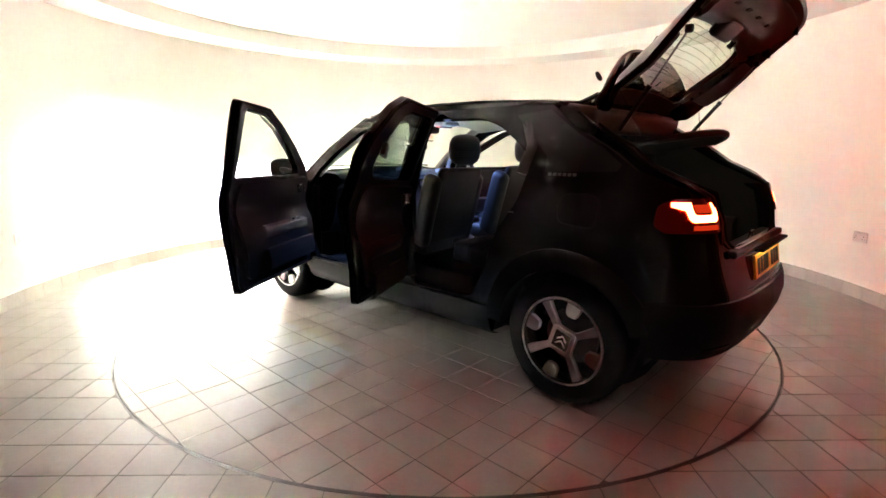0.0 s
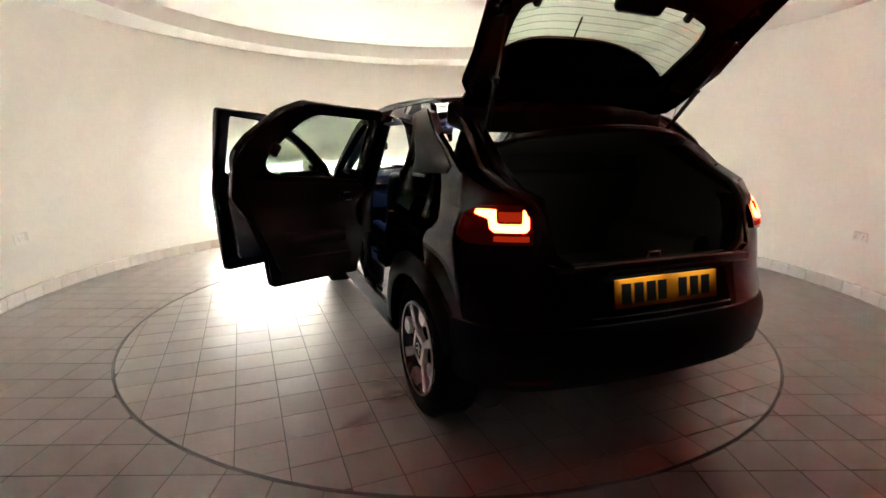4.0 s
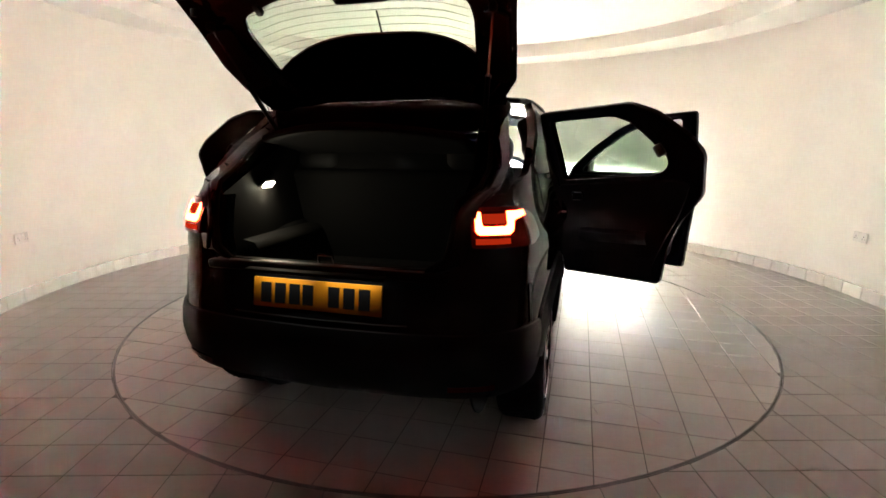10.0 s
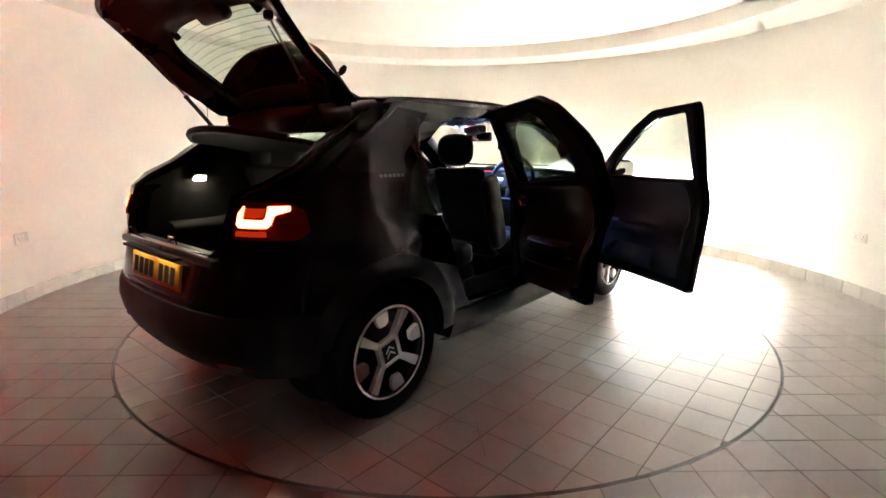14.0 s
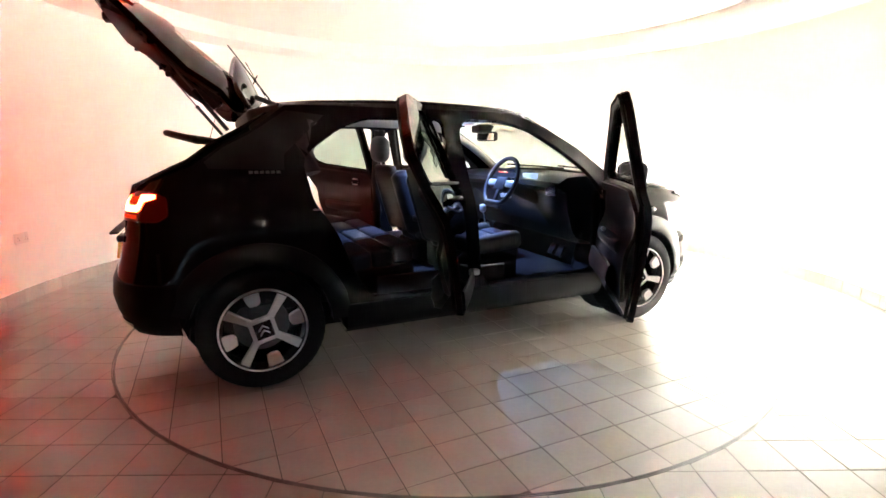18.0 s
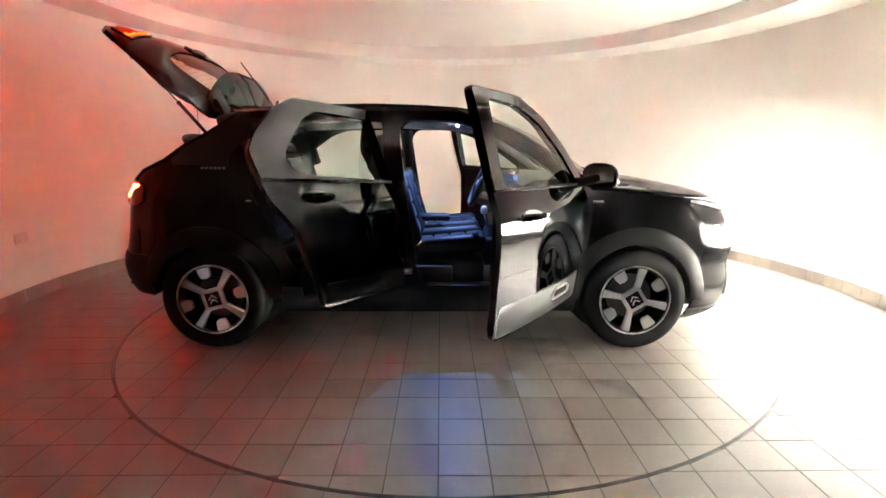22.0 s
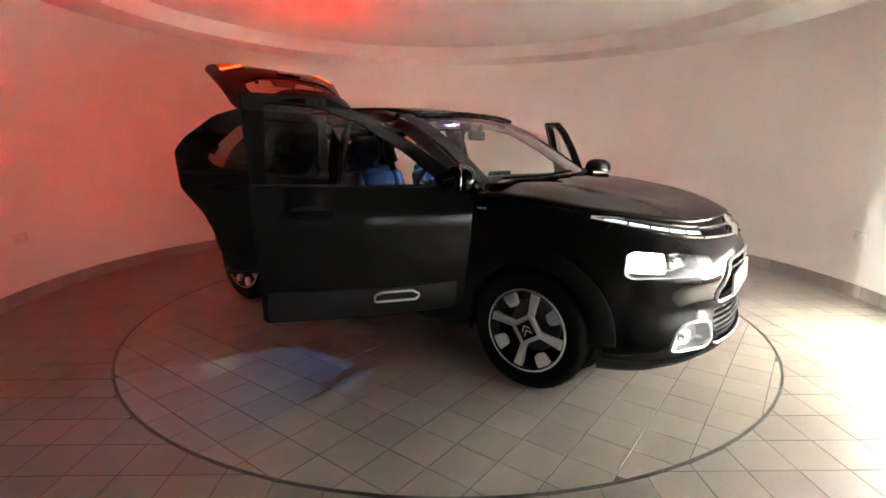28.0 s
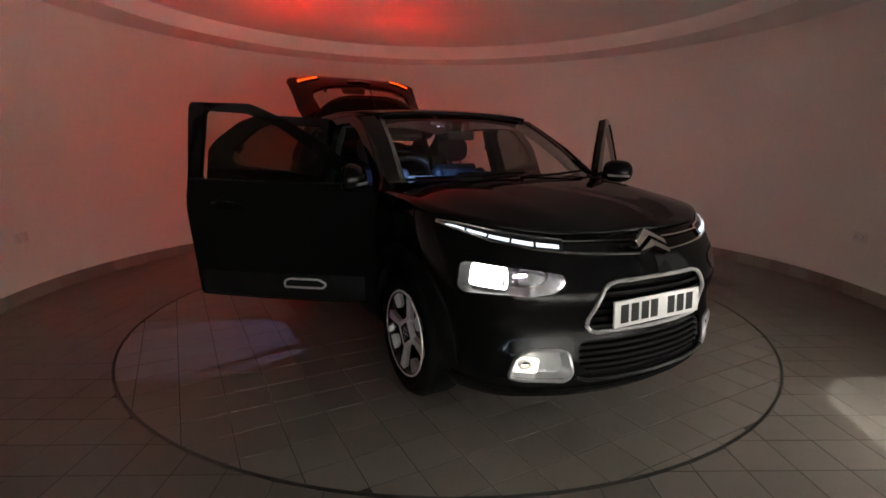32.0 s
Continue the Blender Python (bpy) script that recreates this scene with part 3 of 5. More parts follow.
def tail_lamp(car, sgn):
    def sheet(name, loops, mat, out, label="", parent=None):
        at = (lambda s, z: on_body(s, z, out, sgn))
        ob = part(name, panel(loops, (), at, .03, .03), mat, parent or car, label, 40, SHIFT if parent is None else None)
        return ob
    a, b = s_at(.585, False), -1.70
    body = rounded([(a, .892), (a, 1.03), (-1.78, 1.03), (b, 1.0), (b + .01, .92), (-1.74, .892)], .015)
    lamp = sheet("tail_lamp", body, TAIL_LENS, .012, "dark red tail lamp lens with a glowing hooked band")
    rim = [on_body(s, z, .012, sgn) for s, z in body]
    low = [on_body(s, z, -.03, sgn) for s, z in body]
    bm = strip(rim + rim[:1], low + low[:1])
    bmesh.ops.recalc_face_normals(bm, faces=bm.faces)
    part("lamp_edge", bm, TAIL_LENS, lamp)
    # the hooked light band: one arm inboard, a bar along the bottom, an arm that turns out at the top
    i0, i1 = a + .016, -1.845
    band = [(i0, 1.014), (i0, .950), (i0 + .014, .938), (i1 - .02, .938), (i1, .950), (i1 + .016, .985), (i1 + .085, 1.000), (i1 + .085, 1.016), (i1 - .012, 1.016), (i1 - .024, .972), (i1 - .036, .966), (i0 + .036, .966), (i0 + .028, .972), (i0 + .026, 1.014)]
    sheet("light_band", band, TAIL_GLOW, .0155, "bright red glowing hooked band", lamp)
    mid = [(i0 + .034, .975), (i1 - .034, .975), (i1 - .022, 1.008), (i0 + .034, 1.008)]
    sheet("indicator_field", mid, TAIL_DIM, .0140, "dim orange-red field", lamp)
    low = [(i0, .905), (i1 - .02, .905), (i1 - .02, .925), (i0, .925)]
    sheet("lower_field", low, TAIL_DIM, .0140, "dim red lower field", lamp)


LAMP = [(1.765, .672), (1.80, .655), (2.10, .662), (2.19, .675), (2.235, .715), (2.225, .745), (2.10, .765), (1.80, .782), (1.77, .77)]
FOG = [(2.01, .315), (2.05, .305), (2.25, .303), (2.275, .34), (2.255, .425), (2.22, .437), (2.09, .437), (2.035, .40)]


def bucket(loop, sgn, depth, deep=None):
    """The wall of a recess and its floor, behind a loop on the body."""
    n = len(loop)
    cs, cz = sum(p[0] for p in loop) / n, sum(p[1] for p in loop) / n
    rows = []
    for out, k in ((.004, 1.02), (.004, .985), (-.012, .97), (-depth, .82)):
        rows.append([on_body(cs + (s - cs) * k, cz + (z - cz) * k, out, sgn) for s, z in loop + loop[:1]])
    bm = grid(rows)
    vs = [bm.verts.new(p) for p in rows[-1][:-1]]
    bm.faces.new(vs)
    bmesh.ops.recalc_face_normals(bm, faces=bm.faces)
    return bm


def lamp_hood(parent, name, where, yaw, pitch, depth, window, r, mat_glow, label):
    """A small source at the bottom of a dark hood, added to cut its light to shape. The hood's mouth, depth ahead, is
    outlined in multiples of depth (to the outer side, up).
    """
    m = Matrix.Translation(where) @ Matrix.Rotation(yaw, 4, "Z") @ Matrix.Rotation(-pitch, 4, "Y")
    rows = [[m @ Vector((x, u * k + math.copysign(e, u), v * k + math.copysign(e, v))) for u, v in window + window[:1]] for x, k, e in ((-.001, depth * .08, 1.15 * r), (depth, depth, 0))]
    bm = grid(rows)
    bm.faces.new([bm.verts.new(p) for p in rows[0][:-1]])
    bmesh.ops.recalc_face_normals(bm, faces=bm.faces)
    part(name + "_hood", bm, RUBBER, parent, "dark hood added to cut the light to shape")
    bm = bmesh.new()
    bm.faces.new([bm.verts.new(m @ Vector((0, r * math.cos(k * math.tau / 12), r * math.sin(k * math.tau / 12)))) for k in range(12)])
    part(name, bm, mat_glow, parent, label)


def head_lamp(car, sgn):
    loop = rounded(LAMP, .02)
    root = part("headlamp", bucket(loop, sgn, .10), SATIN, car, "lit lower headlamp with a clear lens", 40, SHIFT)
    # reflector with its own glow in the outer half, a second bowl inboard
    window = rounded([(sgn * u, v) for u, v in ((-1.5, -1.15), (.68, -1.15), (.68, .56), (-1.5, .56))], .45, 5)
    lamp_hood(root, "bulb", on_body(1.93, .718, -.042, sgn), sgn * radians(28), 0, .026, window, .0015, HEAD_GLOW, "blazing white bulb")
    window = rounded([(sgn * u, v) for u, v in ((-.8, -.21), (.9, -.21), (.9, .05), (-.8, .05))], .06, 3)
    lamp_hood(root, "beam_source", on_body(2.02, .735, -.062, sgn), 0, 0, .036, window, .0045, BEAM_GLOW, "focused white dipped beam")
    ring = [(1.785, .674), (1.985, .670), (1.99, .70), (1.985, .760), (1.81, .772), (1.785, .75)]
    part("reflector", panel(rounded(ring, .02), (), lambda s, z: on_body(s, z, -.052, sgn), .04, .03), HEAD_BOWL, root, "reflector with its own white glow")
    inner = [(2.035, .685), (2.15, .692), (2.17, .715), (2.16, .74), (2.035, .752)]
    part("inner_reflector", panel(rounded(inner, .02), (), lambda s, z: on_body(s, z, -.078, sgn), .03, .03), REFLECTOR, root)
    ob = part("lens", panel(loop, (), lambda s, z: on_body(s, z, .003, sgn), .05, .04), GLASS_LENS, root, "clear lens")
    ob.visible_shadow = False
    # fog lamp in its silver frame
    loop = rounded(FOG, .025)
    root = part("fog_lamp", bucket(loop, sgn, .06), SILVER, car, "lit fog lamp in a rounded silver frame", 40, SHIFT)
    window = rounded([(sgn * u, v) for u, v in ((-1.2, -.8), (1.4, -.8), (1.4, .06), (-1.2, .06))], .12, 4)
    lamp_hood(root, "bulb", on_body(2.08, .372, -.034, sgn), sgn * radians(15), 0, .022, window, .0015, FOG_GLOW, "bright warm bulb")
    # face behind the fog lens, glowing in place of reflected light
    part("lamp_face", panel(rounded([(2.025, .335), (2.13, .335), (2.14, .40), (2.05, .405)], .015), ([(2.075 + .030 * math.cos(k * math.tau / 16), .372 + .022 * math.sin(k * math.tau / 16)) for k in range(16)],), lambda s, z: on_body(s, z, -.012, sgn), .04, .03), FOG_FACE, root)
    rim = [on_body(s, z, .004, sgn) for s, z in loop]
    part("frame", tube(rim, .008, 6, True), SILVER, root, "silver frame")
    # daylight strip under the bonnet edge
    up = [(1.60, .930), (1.72, .926), (1.9, .905), (2.1, .885), (2.235, .872)]
    dn = [(1.60, .924), (1.72, .905), (1.9, .868), (2.1, .838), (2.235, .826)]
    bm = grid([[on_body(s, z + (zz - z) * k, .006 + .006 * math.sin(k * math.pi), sgn) for k in (0, .25, .5, .75, 1)] for (s, z), (q, zz) in zip(up, dn)])
    bmesh.ops.recalc_face_normals(bm, faces=bm.faces)
    lamp = part("daylight_lamp", bm, SATIN, car, "slim upper lamp with a white light strip", 40, SHIFT)
    n = 5
    for i in range(n):
        s0, s1 = 1.665 + .112 * i, 1.665 + .112 * (i + 1) - .012
        rows = [[on_body(s, tab(dn, s) + (tab(up, s) - tab(dn, s)) * k, .0165, sgn) for k in (.30, .62)] for s in (s0, (s0 + s1) / 2, s1)]
        part("light_bar", grid(rows), DRL_GLOW, lamp, "white light bar")
    for line in (up, dn):
        part("chrome_edge", tube([on_body(s, z, .008, sgn) for s, z in line], .006, 6), CHROME, lamp, "chrome edge")


def front_half(car, sgn):
    """Nose skin with its openings, grilles and bright trim, one half."""
    at = lambda s, z: on_body(s, z, 0, sgn)
    g0, g1 = 2.335, 2.42
    outline = [(1.695, .40), (1.69, .19), (2.0, .185), (S_FRONT, .18), (S_FRONT, .325), (2.36, .325), (2.305, .37), (2.30, .445), (2.33, .47), (S_FRONT, .47),
               (S_FRONT, .500), (2.385, .500), (2.352, .508), (2.335, .53), (2.338, .56), (2.365, .63), (2.395, .685), (2.42, .703), (2.46, .712), (S_FRONT, .716), (S_FRONT, .885), (2.2, .885), (2.0, .905), (1.73, .93), (1.66, .86), (1.73, .80), (1.73, .62)]
    skin = part("front_bumper", panel(outline, (rounded(LAMP, .02), rounded(FOG, .025)), at, .05, .04, thick=.012), PAINT, car, "gloss black nose skin with lamp and grille openings", 40, SHIFT)
    # recessed grilles
    for name, lo, hi, s0, n in (("upper_grille", .50, .715, 2.33, 6), ("lower_grille", .32, .475, 2.295, 6)):
        rows = [[on_body(s, z, -.045, sgn) for z in (lo - .01, hi + .01)] for s in np.linspace(s0 - .02, S_FRONT, 8)]
        back = part(name, grid(rows), PLASTIC, car, "black grille", 40, SHIFT)
        for i in range(n):
            z = lo + (hi - lo) * (i + .5) / n
            bm = grid([[on_body(s, z + dz, o, sgn) for dz, o in ((-.006, -.04), (-.006, -.012), (.006, -.012), (.006, -.04))] for s in np.linspace(s0 + .01, S_FRONT, 8)])
            bmesh.ops.recalc_face_normals(bm, faces=bm.faces)
            part("grille_bar", bm, RUBBER, back)
    # silver surround of the upper grille and of the lower lip
    pts = [(S_FRONT, .500), (2.385, .500), (2.352, .508), (2.335, .53), (2.338, .56), (2.365, .63), (2.395, .685), (2.42, .703), (2.46, .712), (S_FRONT, .716)]
    fine = []
    for (a, b), (c, d) in zip(pts, pts[1:]):
        fine += [(a + (c - a) * k / 4, b + (d - b) * k / 4) for k in range(4)]
    fine.append(pts[-1])
    part("grille_surround", tube([on_body(s, z, .004, sgn) for s, z in fine], .009, 6), SILVER, car, "silver grille surround", 50, SHIFT)
    part("lower_lip", tube([on_body(s, .30 + .02 * (s < 2.3), .008, sgn) for s in np.linspace(2.29, S_FRONT, 8)], .008, 6), SATIN, car, "dark lower lip", 50, SHIFT)
    rows = [[on_body(s, z, o, sgn) for z, o in ((.245, -.01), (.24, .02), (.20, .022), (.17, .01), (.165, -.05))] for s in np.linspace(1.665, S_FRONT, 24)]
    bm = grid(rows)
    bmesh.ops.recalc_face_normals(bm, faces=bm.faces)
    part("front_lip", bm, PLASTIC, car, "matt black lower edge of the nose", 40, SHIFT)
    # two bright bars that run from the lamp to the chevrons
    for z0, z1, r in ((.866, .862, .007), (.828, .812, .007)):
        part("chrome_bar", tube([on_body(s, z0 + (z1 - z0) * (s - 2.23) / .38, .012, sgn) for s in np.linspace(2.23, 2.61, 8)], r, 6), CHROME, car, "chrome bar", 50, SHIFT)
    for dz, hgt in ((.014, .046), (-.026, .040)):
        p = [(0.0, .885 + dz), (.085, .885 + dz - hgt), (.085, .885 + dz - hgt - .018), (0.0, .885 + dz - .024)]
        bm = prism(p, lambda y, z, k: Vector((2.155 - inset(S_FRONT, z) - .06 * (y / .2) ** 2 + .012 + k, sgn * y, z)), .014)
        part("chevron", bm, CHROME, car, "chrome chevron half", 32, SHIFT)


def swing(x, sgn, deg, back, lean):
    """The pose of a door opened by deg about a hinge line that rakes back and leans in towards its top."""
    h = Vector((x, sgn * .80, .7))
    axis = Vector((-back, -sgn * lean, 1)).normalized()
    return SHIFT @ Matrix.Translation(h) @ Matrix.Rotation(radians(-sgn * deg), 4, axis) @ Matrix.Translation(-h)


def door(car, sgn, front):
    name = "front_door" if front else "rear_door"
    outline = rounded(FRONT_DOOR if front else REAR_DOOR, .03)
    panes = [FRONT_PANE if front else REAR_PANE]
    holes = [rounded(p, .035) for p in panes]
    m = swing(HINGE_F, sgn, OPEN_F, -.022, .036) if front else swing(HINGE_R, sgn, OPEN_R[sgn], .117 if sgn > 0 else .158, -.01)
    mid, bow = (.42, .085) if front else (-.58, .06)

    def skin(s, z, out, side):
        return on_body(s, z, out + .016 - bow * (s - mid) ** 2, side)

    at = lambda s, z: skin(s, z, .003, sgn)
    root = part(name, panel(outline, holes, at, thick=.03), PAINT, car, "open gloss black door with a dark trim inside", 40, m)
    # inner frame and trim
    cs = sum(p[0] for p in outline) / len(outline)
    cz = sum(p[1] for p in outline) / len(outline)
    shrink = [(cs + (s - cs) * .955, cz + (z - cz) * .965) for s, z in outline]
    ob = part("inner_frame", panel(shrink, holes, lambda s, z: skin(s, z, -.032, sgn), outward=Vector((0, sgn * 3, .8)), thick=-.01), SATIN, root)
    x0, x1 = (-.03, .87) if front else (-.93, -.21)
    trim = ([(-.02, .44), (.86, .43), (.90, .62), (.88, .95), (.84, 1.02), (-.05, 1.01), (-.06, .7)] if front else [(-.78, .50), (-.20, .48), (-.19, .8), (-.20, 1.01), (-.98, 1.03), (-1.03, 1.0), (-.92, .78)])
    bulge = lambda z: -.062 - .03 * ease(.40, .62, z) * (1 - ease(.70, .82, z)) - .012 * ease(.86, .95, z)
    ob = part("trim_panel", panel(rounded(trim, .05), (), lambda s, z: skin(s, z, bulge(z), sgn), outward=Vector((0, sgn * 3, .8)), thick=.02), TRIM, root, "dark moulded door trim")
    # armrest and pocket
    a0, a1 = (.20, .78) if front else (-.78, -.34)
    rows = []
    for i in range(13):
        s = a0 + (a1 - a0) * i / 12
        w = .055 * math.sin(math.pi * min(1, max(0, .08 + .84 * i / 12))) ** .5
        rows.append([skin(s, z, -.085 - w * k, sgn) for z, k in ((.655, .0), (.67, .7), (.70, 1), (.725, 1), (.735, .6), (.74, 0))])
    bm = grid(rows)
    bmesh.ops.recalc_face_normals(bm, faces=bm.faces)
    part("armrest", bm, LEATHER, root, "padded armrest", 50)
    rows = [[skin(s, z, -.08 - .06 * k, sgn) for z, k in ((.46, .3), (.47, .8), (.52, 1), (.60, .9), (.605, .75))] for s in np.linspace(a0 - .05, a1 + .02, 8)]
    bm = grid(rows)
    bmesh.ops.recalc_face_normals(bm, faces=bm.faces)
    part("door_pocket", bm, TRIM, root)
    sx = .72 if front else -.36
    c = skin(sx, .945, -.105, sgn)
    part("pull_recess", rbox(.085, .012, .062, .004, 2, Matrix.Translation(c)), PLASTIC, root)
    loop = [c + Vector((.036 * sx2, -sgn * .010, .024 * sz2)) for sx2, sz2 in ((-1, -.6), (-.8, -1), (.8, -1), (1, -.6), (1, .6), (.8, 1), (-.8, 1), (-1, .6))]
    part("inner_handle", tube(loop, .0065, 6, True), CHROME, root, "bright oval inner handle")
    if front:
        part("window_switches", rbox(.075, .02, .016, .004, 2, Matrix.Translation(skin(.60, .742, -.12, sgn))), SILVER, root, "small silver window switches")
    # seal along the rear edge, latch
    seal = [skin(s, z, -.038, sgn) for s, z in shrink]
    part("seal", tube(seal, .009, 6, True), RUBBER, root, "black rubber door seal")
    # glass
    for p in panes:
        ob = part("window_pane", panel(rounded(p, .035), (), lambda s, z: skin(s, z, .001, sgn), .1, .1), GLASS_CLEAR if front else GLASS_DARK, root, "clear glass" if front else "dark tinted glass")
        ob.visible_shadow = False
    if not front:
        c = skin(-.90, 1.20, -.06, sgn)
        part("belt_loop", rbox(.05, .03, .07, .012, 2, Matrix.Translation(c) @ Matrix.Rotation(.5, 4, "Y")), PLASTIC, root)
    # gloss black finish round the panes, outside
    z0 = 1.035
    upper = clip([Vector(p) for p in outline], lambda q: q.y > z0, lambda a, b: a + (b - a) * ((z0 - a.y) / (b.y - a.y)))
    cs2, cz2 = sum(p.x for p in upper) / len(upper), sum(p.y for p in upper) / len(upper)
    upper = [(cs2 + (p.x - cs2) * .985, cz2 + (p.y - cz2) * .975 + .002) for p in upper]
    small = [rounded([(sum(q[0] for q in p) / len(p) + (s - sum(q[0] for q in p) / len(p)) * .98, sum(q[1] for q in p) / len(p) + (z - sum(q[1] for q in p) / len(p)) * .97) for s, z in p], .03) for p in panes]
    part("window_surround", panel(upper, small, lambda s, z: skin(s, z, .009, sgn), .05, .05, thick=.005), WINDOW_BLACK, root, "glossy black window surround")
    part("belt_moulding", tube([skin(s, z0 + .004, .008, sgn) for s in np.linspace(outline_min(outline, z0) + .01, outline_max(outline, z0) - .01, 12)], .007, 6), SATIN, root)
    # outer handle
    hx = .02 if front else -.90
    dx = 1
    hz = .915 if front else .955
    pts = [skin(hx + .19 * k, hz + .006 * math.sin(math.pi * k), .010 + .034 * math.sin(math.pi * k) ** .6, sgn) for k in np.linspace(0, 1, 9)]
    part("outer_handle", tube(pts, [.012] + [.0135] * 7 + [.012], 8), PAINT, root, "gloss black pull handle")
    bm = prism([(hx + .095 + .10 * math.cos(k * math.tau / 20), hz + .034 * math.sin(k * math.tau / 20)) for k in range(20)], lambda s, z, k: skin(s, z, .0045 + k, sgn), .002)
    part("handle_cup", bm, WHEEL_BLACK, root)
    # bump strip low on the front door
    if front:
        rows = []
        for i in range(15):
            k = i / 14
            q = -.10 + .98 * k
            w = min(1, 8 * k, 8 * (1 - k)) ** .5
            rows.append([skin(q, z, .002 + (o - .002) * w, sgn) for z, o in ((.378, .004), (.383, .012), (.44, .018), (.50, .017), (.525, .011), (.53, .003))])
        bm = grid(rows)
        bmesh.ops.recalc_face_normals(bm, faces=bm.faces)
        part("bump_strip", bm, SATIN, root, "satin black bump strip")
    else:
        rows = [[skin(q, z, o, sgn) for z, o in ((.425, .004), (.43, .010), (.48, .014), (.525, .010), (.53, .003))] for q in np.linspace(-.80, -.18, 9)]
        bm = grid(rows)
        bmesh.ops.recalc_face_normals(bm, faces=bm.faces)
        part("lower_moulding", bm, PLASTIC, root, "matt black lower moulding")
    if front:
        loop = rounded([(.42, .455), (.64, .455), (.66, .48), (.62, .505), (.45, .505), (.42, .49)], .012, 3)
        part("bump_frame", tube([skin(s, z, .022, sgn) for s, z in loop], .0065, 6, True), ALLOY, root, "bright oblong frame on the bump strip")
        wing_mirror(root, sgn)


def outline_min(outline, z):
    return min(crossings(outline, z))


def outline_max(outline, z):
    return max(crossings(outline, z))


def crossings(outline, z):
    out = []
    for (a, b), (c, d) in zip(outline, outline[1:] + outline[:1]):
        if (b - z) * (d - z) <= 0 and b != d:
            out.append(a + (c - a) * (z - b) / (d - b))
    return out


def wing_mirror(root, sgn):
    base = on_body(.80, 1.055, .0, sgn)
    c = base + Vector((.035, sgn * .125, .025))
    bm = bmesh.new()
    bmesh.ops.create_uvsphere(bm, u_segments=20, v_segments=12, radius=1)
    for v in bm.verts:
        p = v.co
        x = p.x * (.078 if p.x > 0 else .022)
        q = [math.copysign(abs(w) ** .75, w) for w in (p.y, p.z)]
        v.co = c + Vector((x, q[0] * .100, q[1] * (.080 if p.z > 0 else .068)))
    shell = part("wing_mirror", bm, PAINT, root, "gloss black wing mirror with a bright indicator strip", 40)
    part("mirror_foot", tube([base + Vector((0, -sgn * .03, -.02)), base + Vector((.01, sgn * .06, 0)), c], [.035, .028, .03], 10), SATIN, root)
    bm = prism(rounded([(-.084, -.052), (.084, -.052), (.084, .062), (-.084, .062)], .035), lambda y, z, k: c + Vector((-.020 - k, sgn * y, z)), .004)
    part("mirror_face", bm, MIRROR, root, "mirror glass")
    part("indicator_strip", tube([c + Vector((.083, sgn * y, -.022)) - Vector((abs(y) * .25 + .0, 0, 0)) for y in (-.05, 0, .05, .09)], .008, 6), SILVER, root, "silver strip")


# ---------------------------------------------------------------- roof, bonnet, glass
ROOF = [(.42, 1.458), (.2, 1.486), (0, 1.498), (-.3, 1.507), (-.6, 1.503), (-.96, 1.486), (-1.14, 1.466)]
ROOF = ROOF[::-1]


def roof_z(x, y):
    c = tab(ROOF, x)
    return c - .030 * (abs(y) / .64) ** 2.5


def roof_half(x):
    return tab([(-1.14, .615), (-.9, .63), (-.3, .635), (.2, .62), (.45, .58)], x)


BONNET = [(1.0, 1.068), (1.22, 1.056), (1.39, 1.040), (1.556, 1.013), (1.716, .98), (1.874, .938), (1.97, .908), (2.035, .885)]
EDGE = [(1.0, .995), (1.3, .975), (1.6, .94), (1.73, .93), (2.0, .905), (2.2, .885), (S_FRONT, .885)]


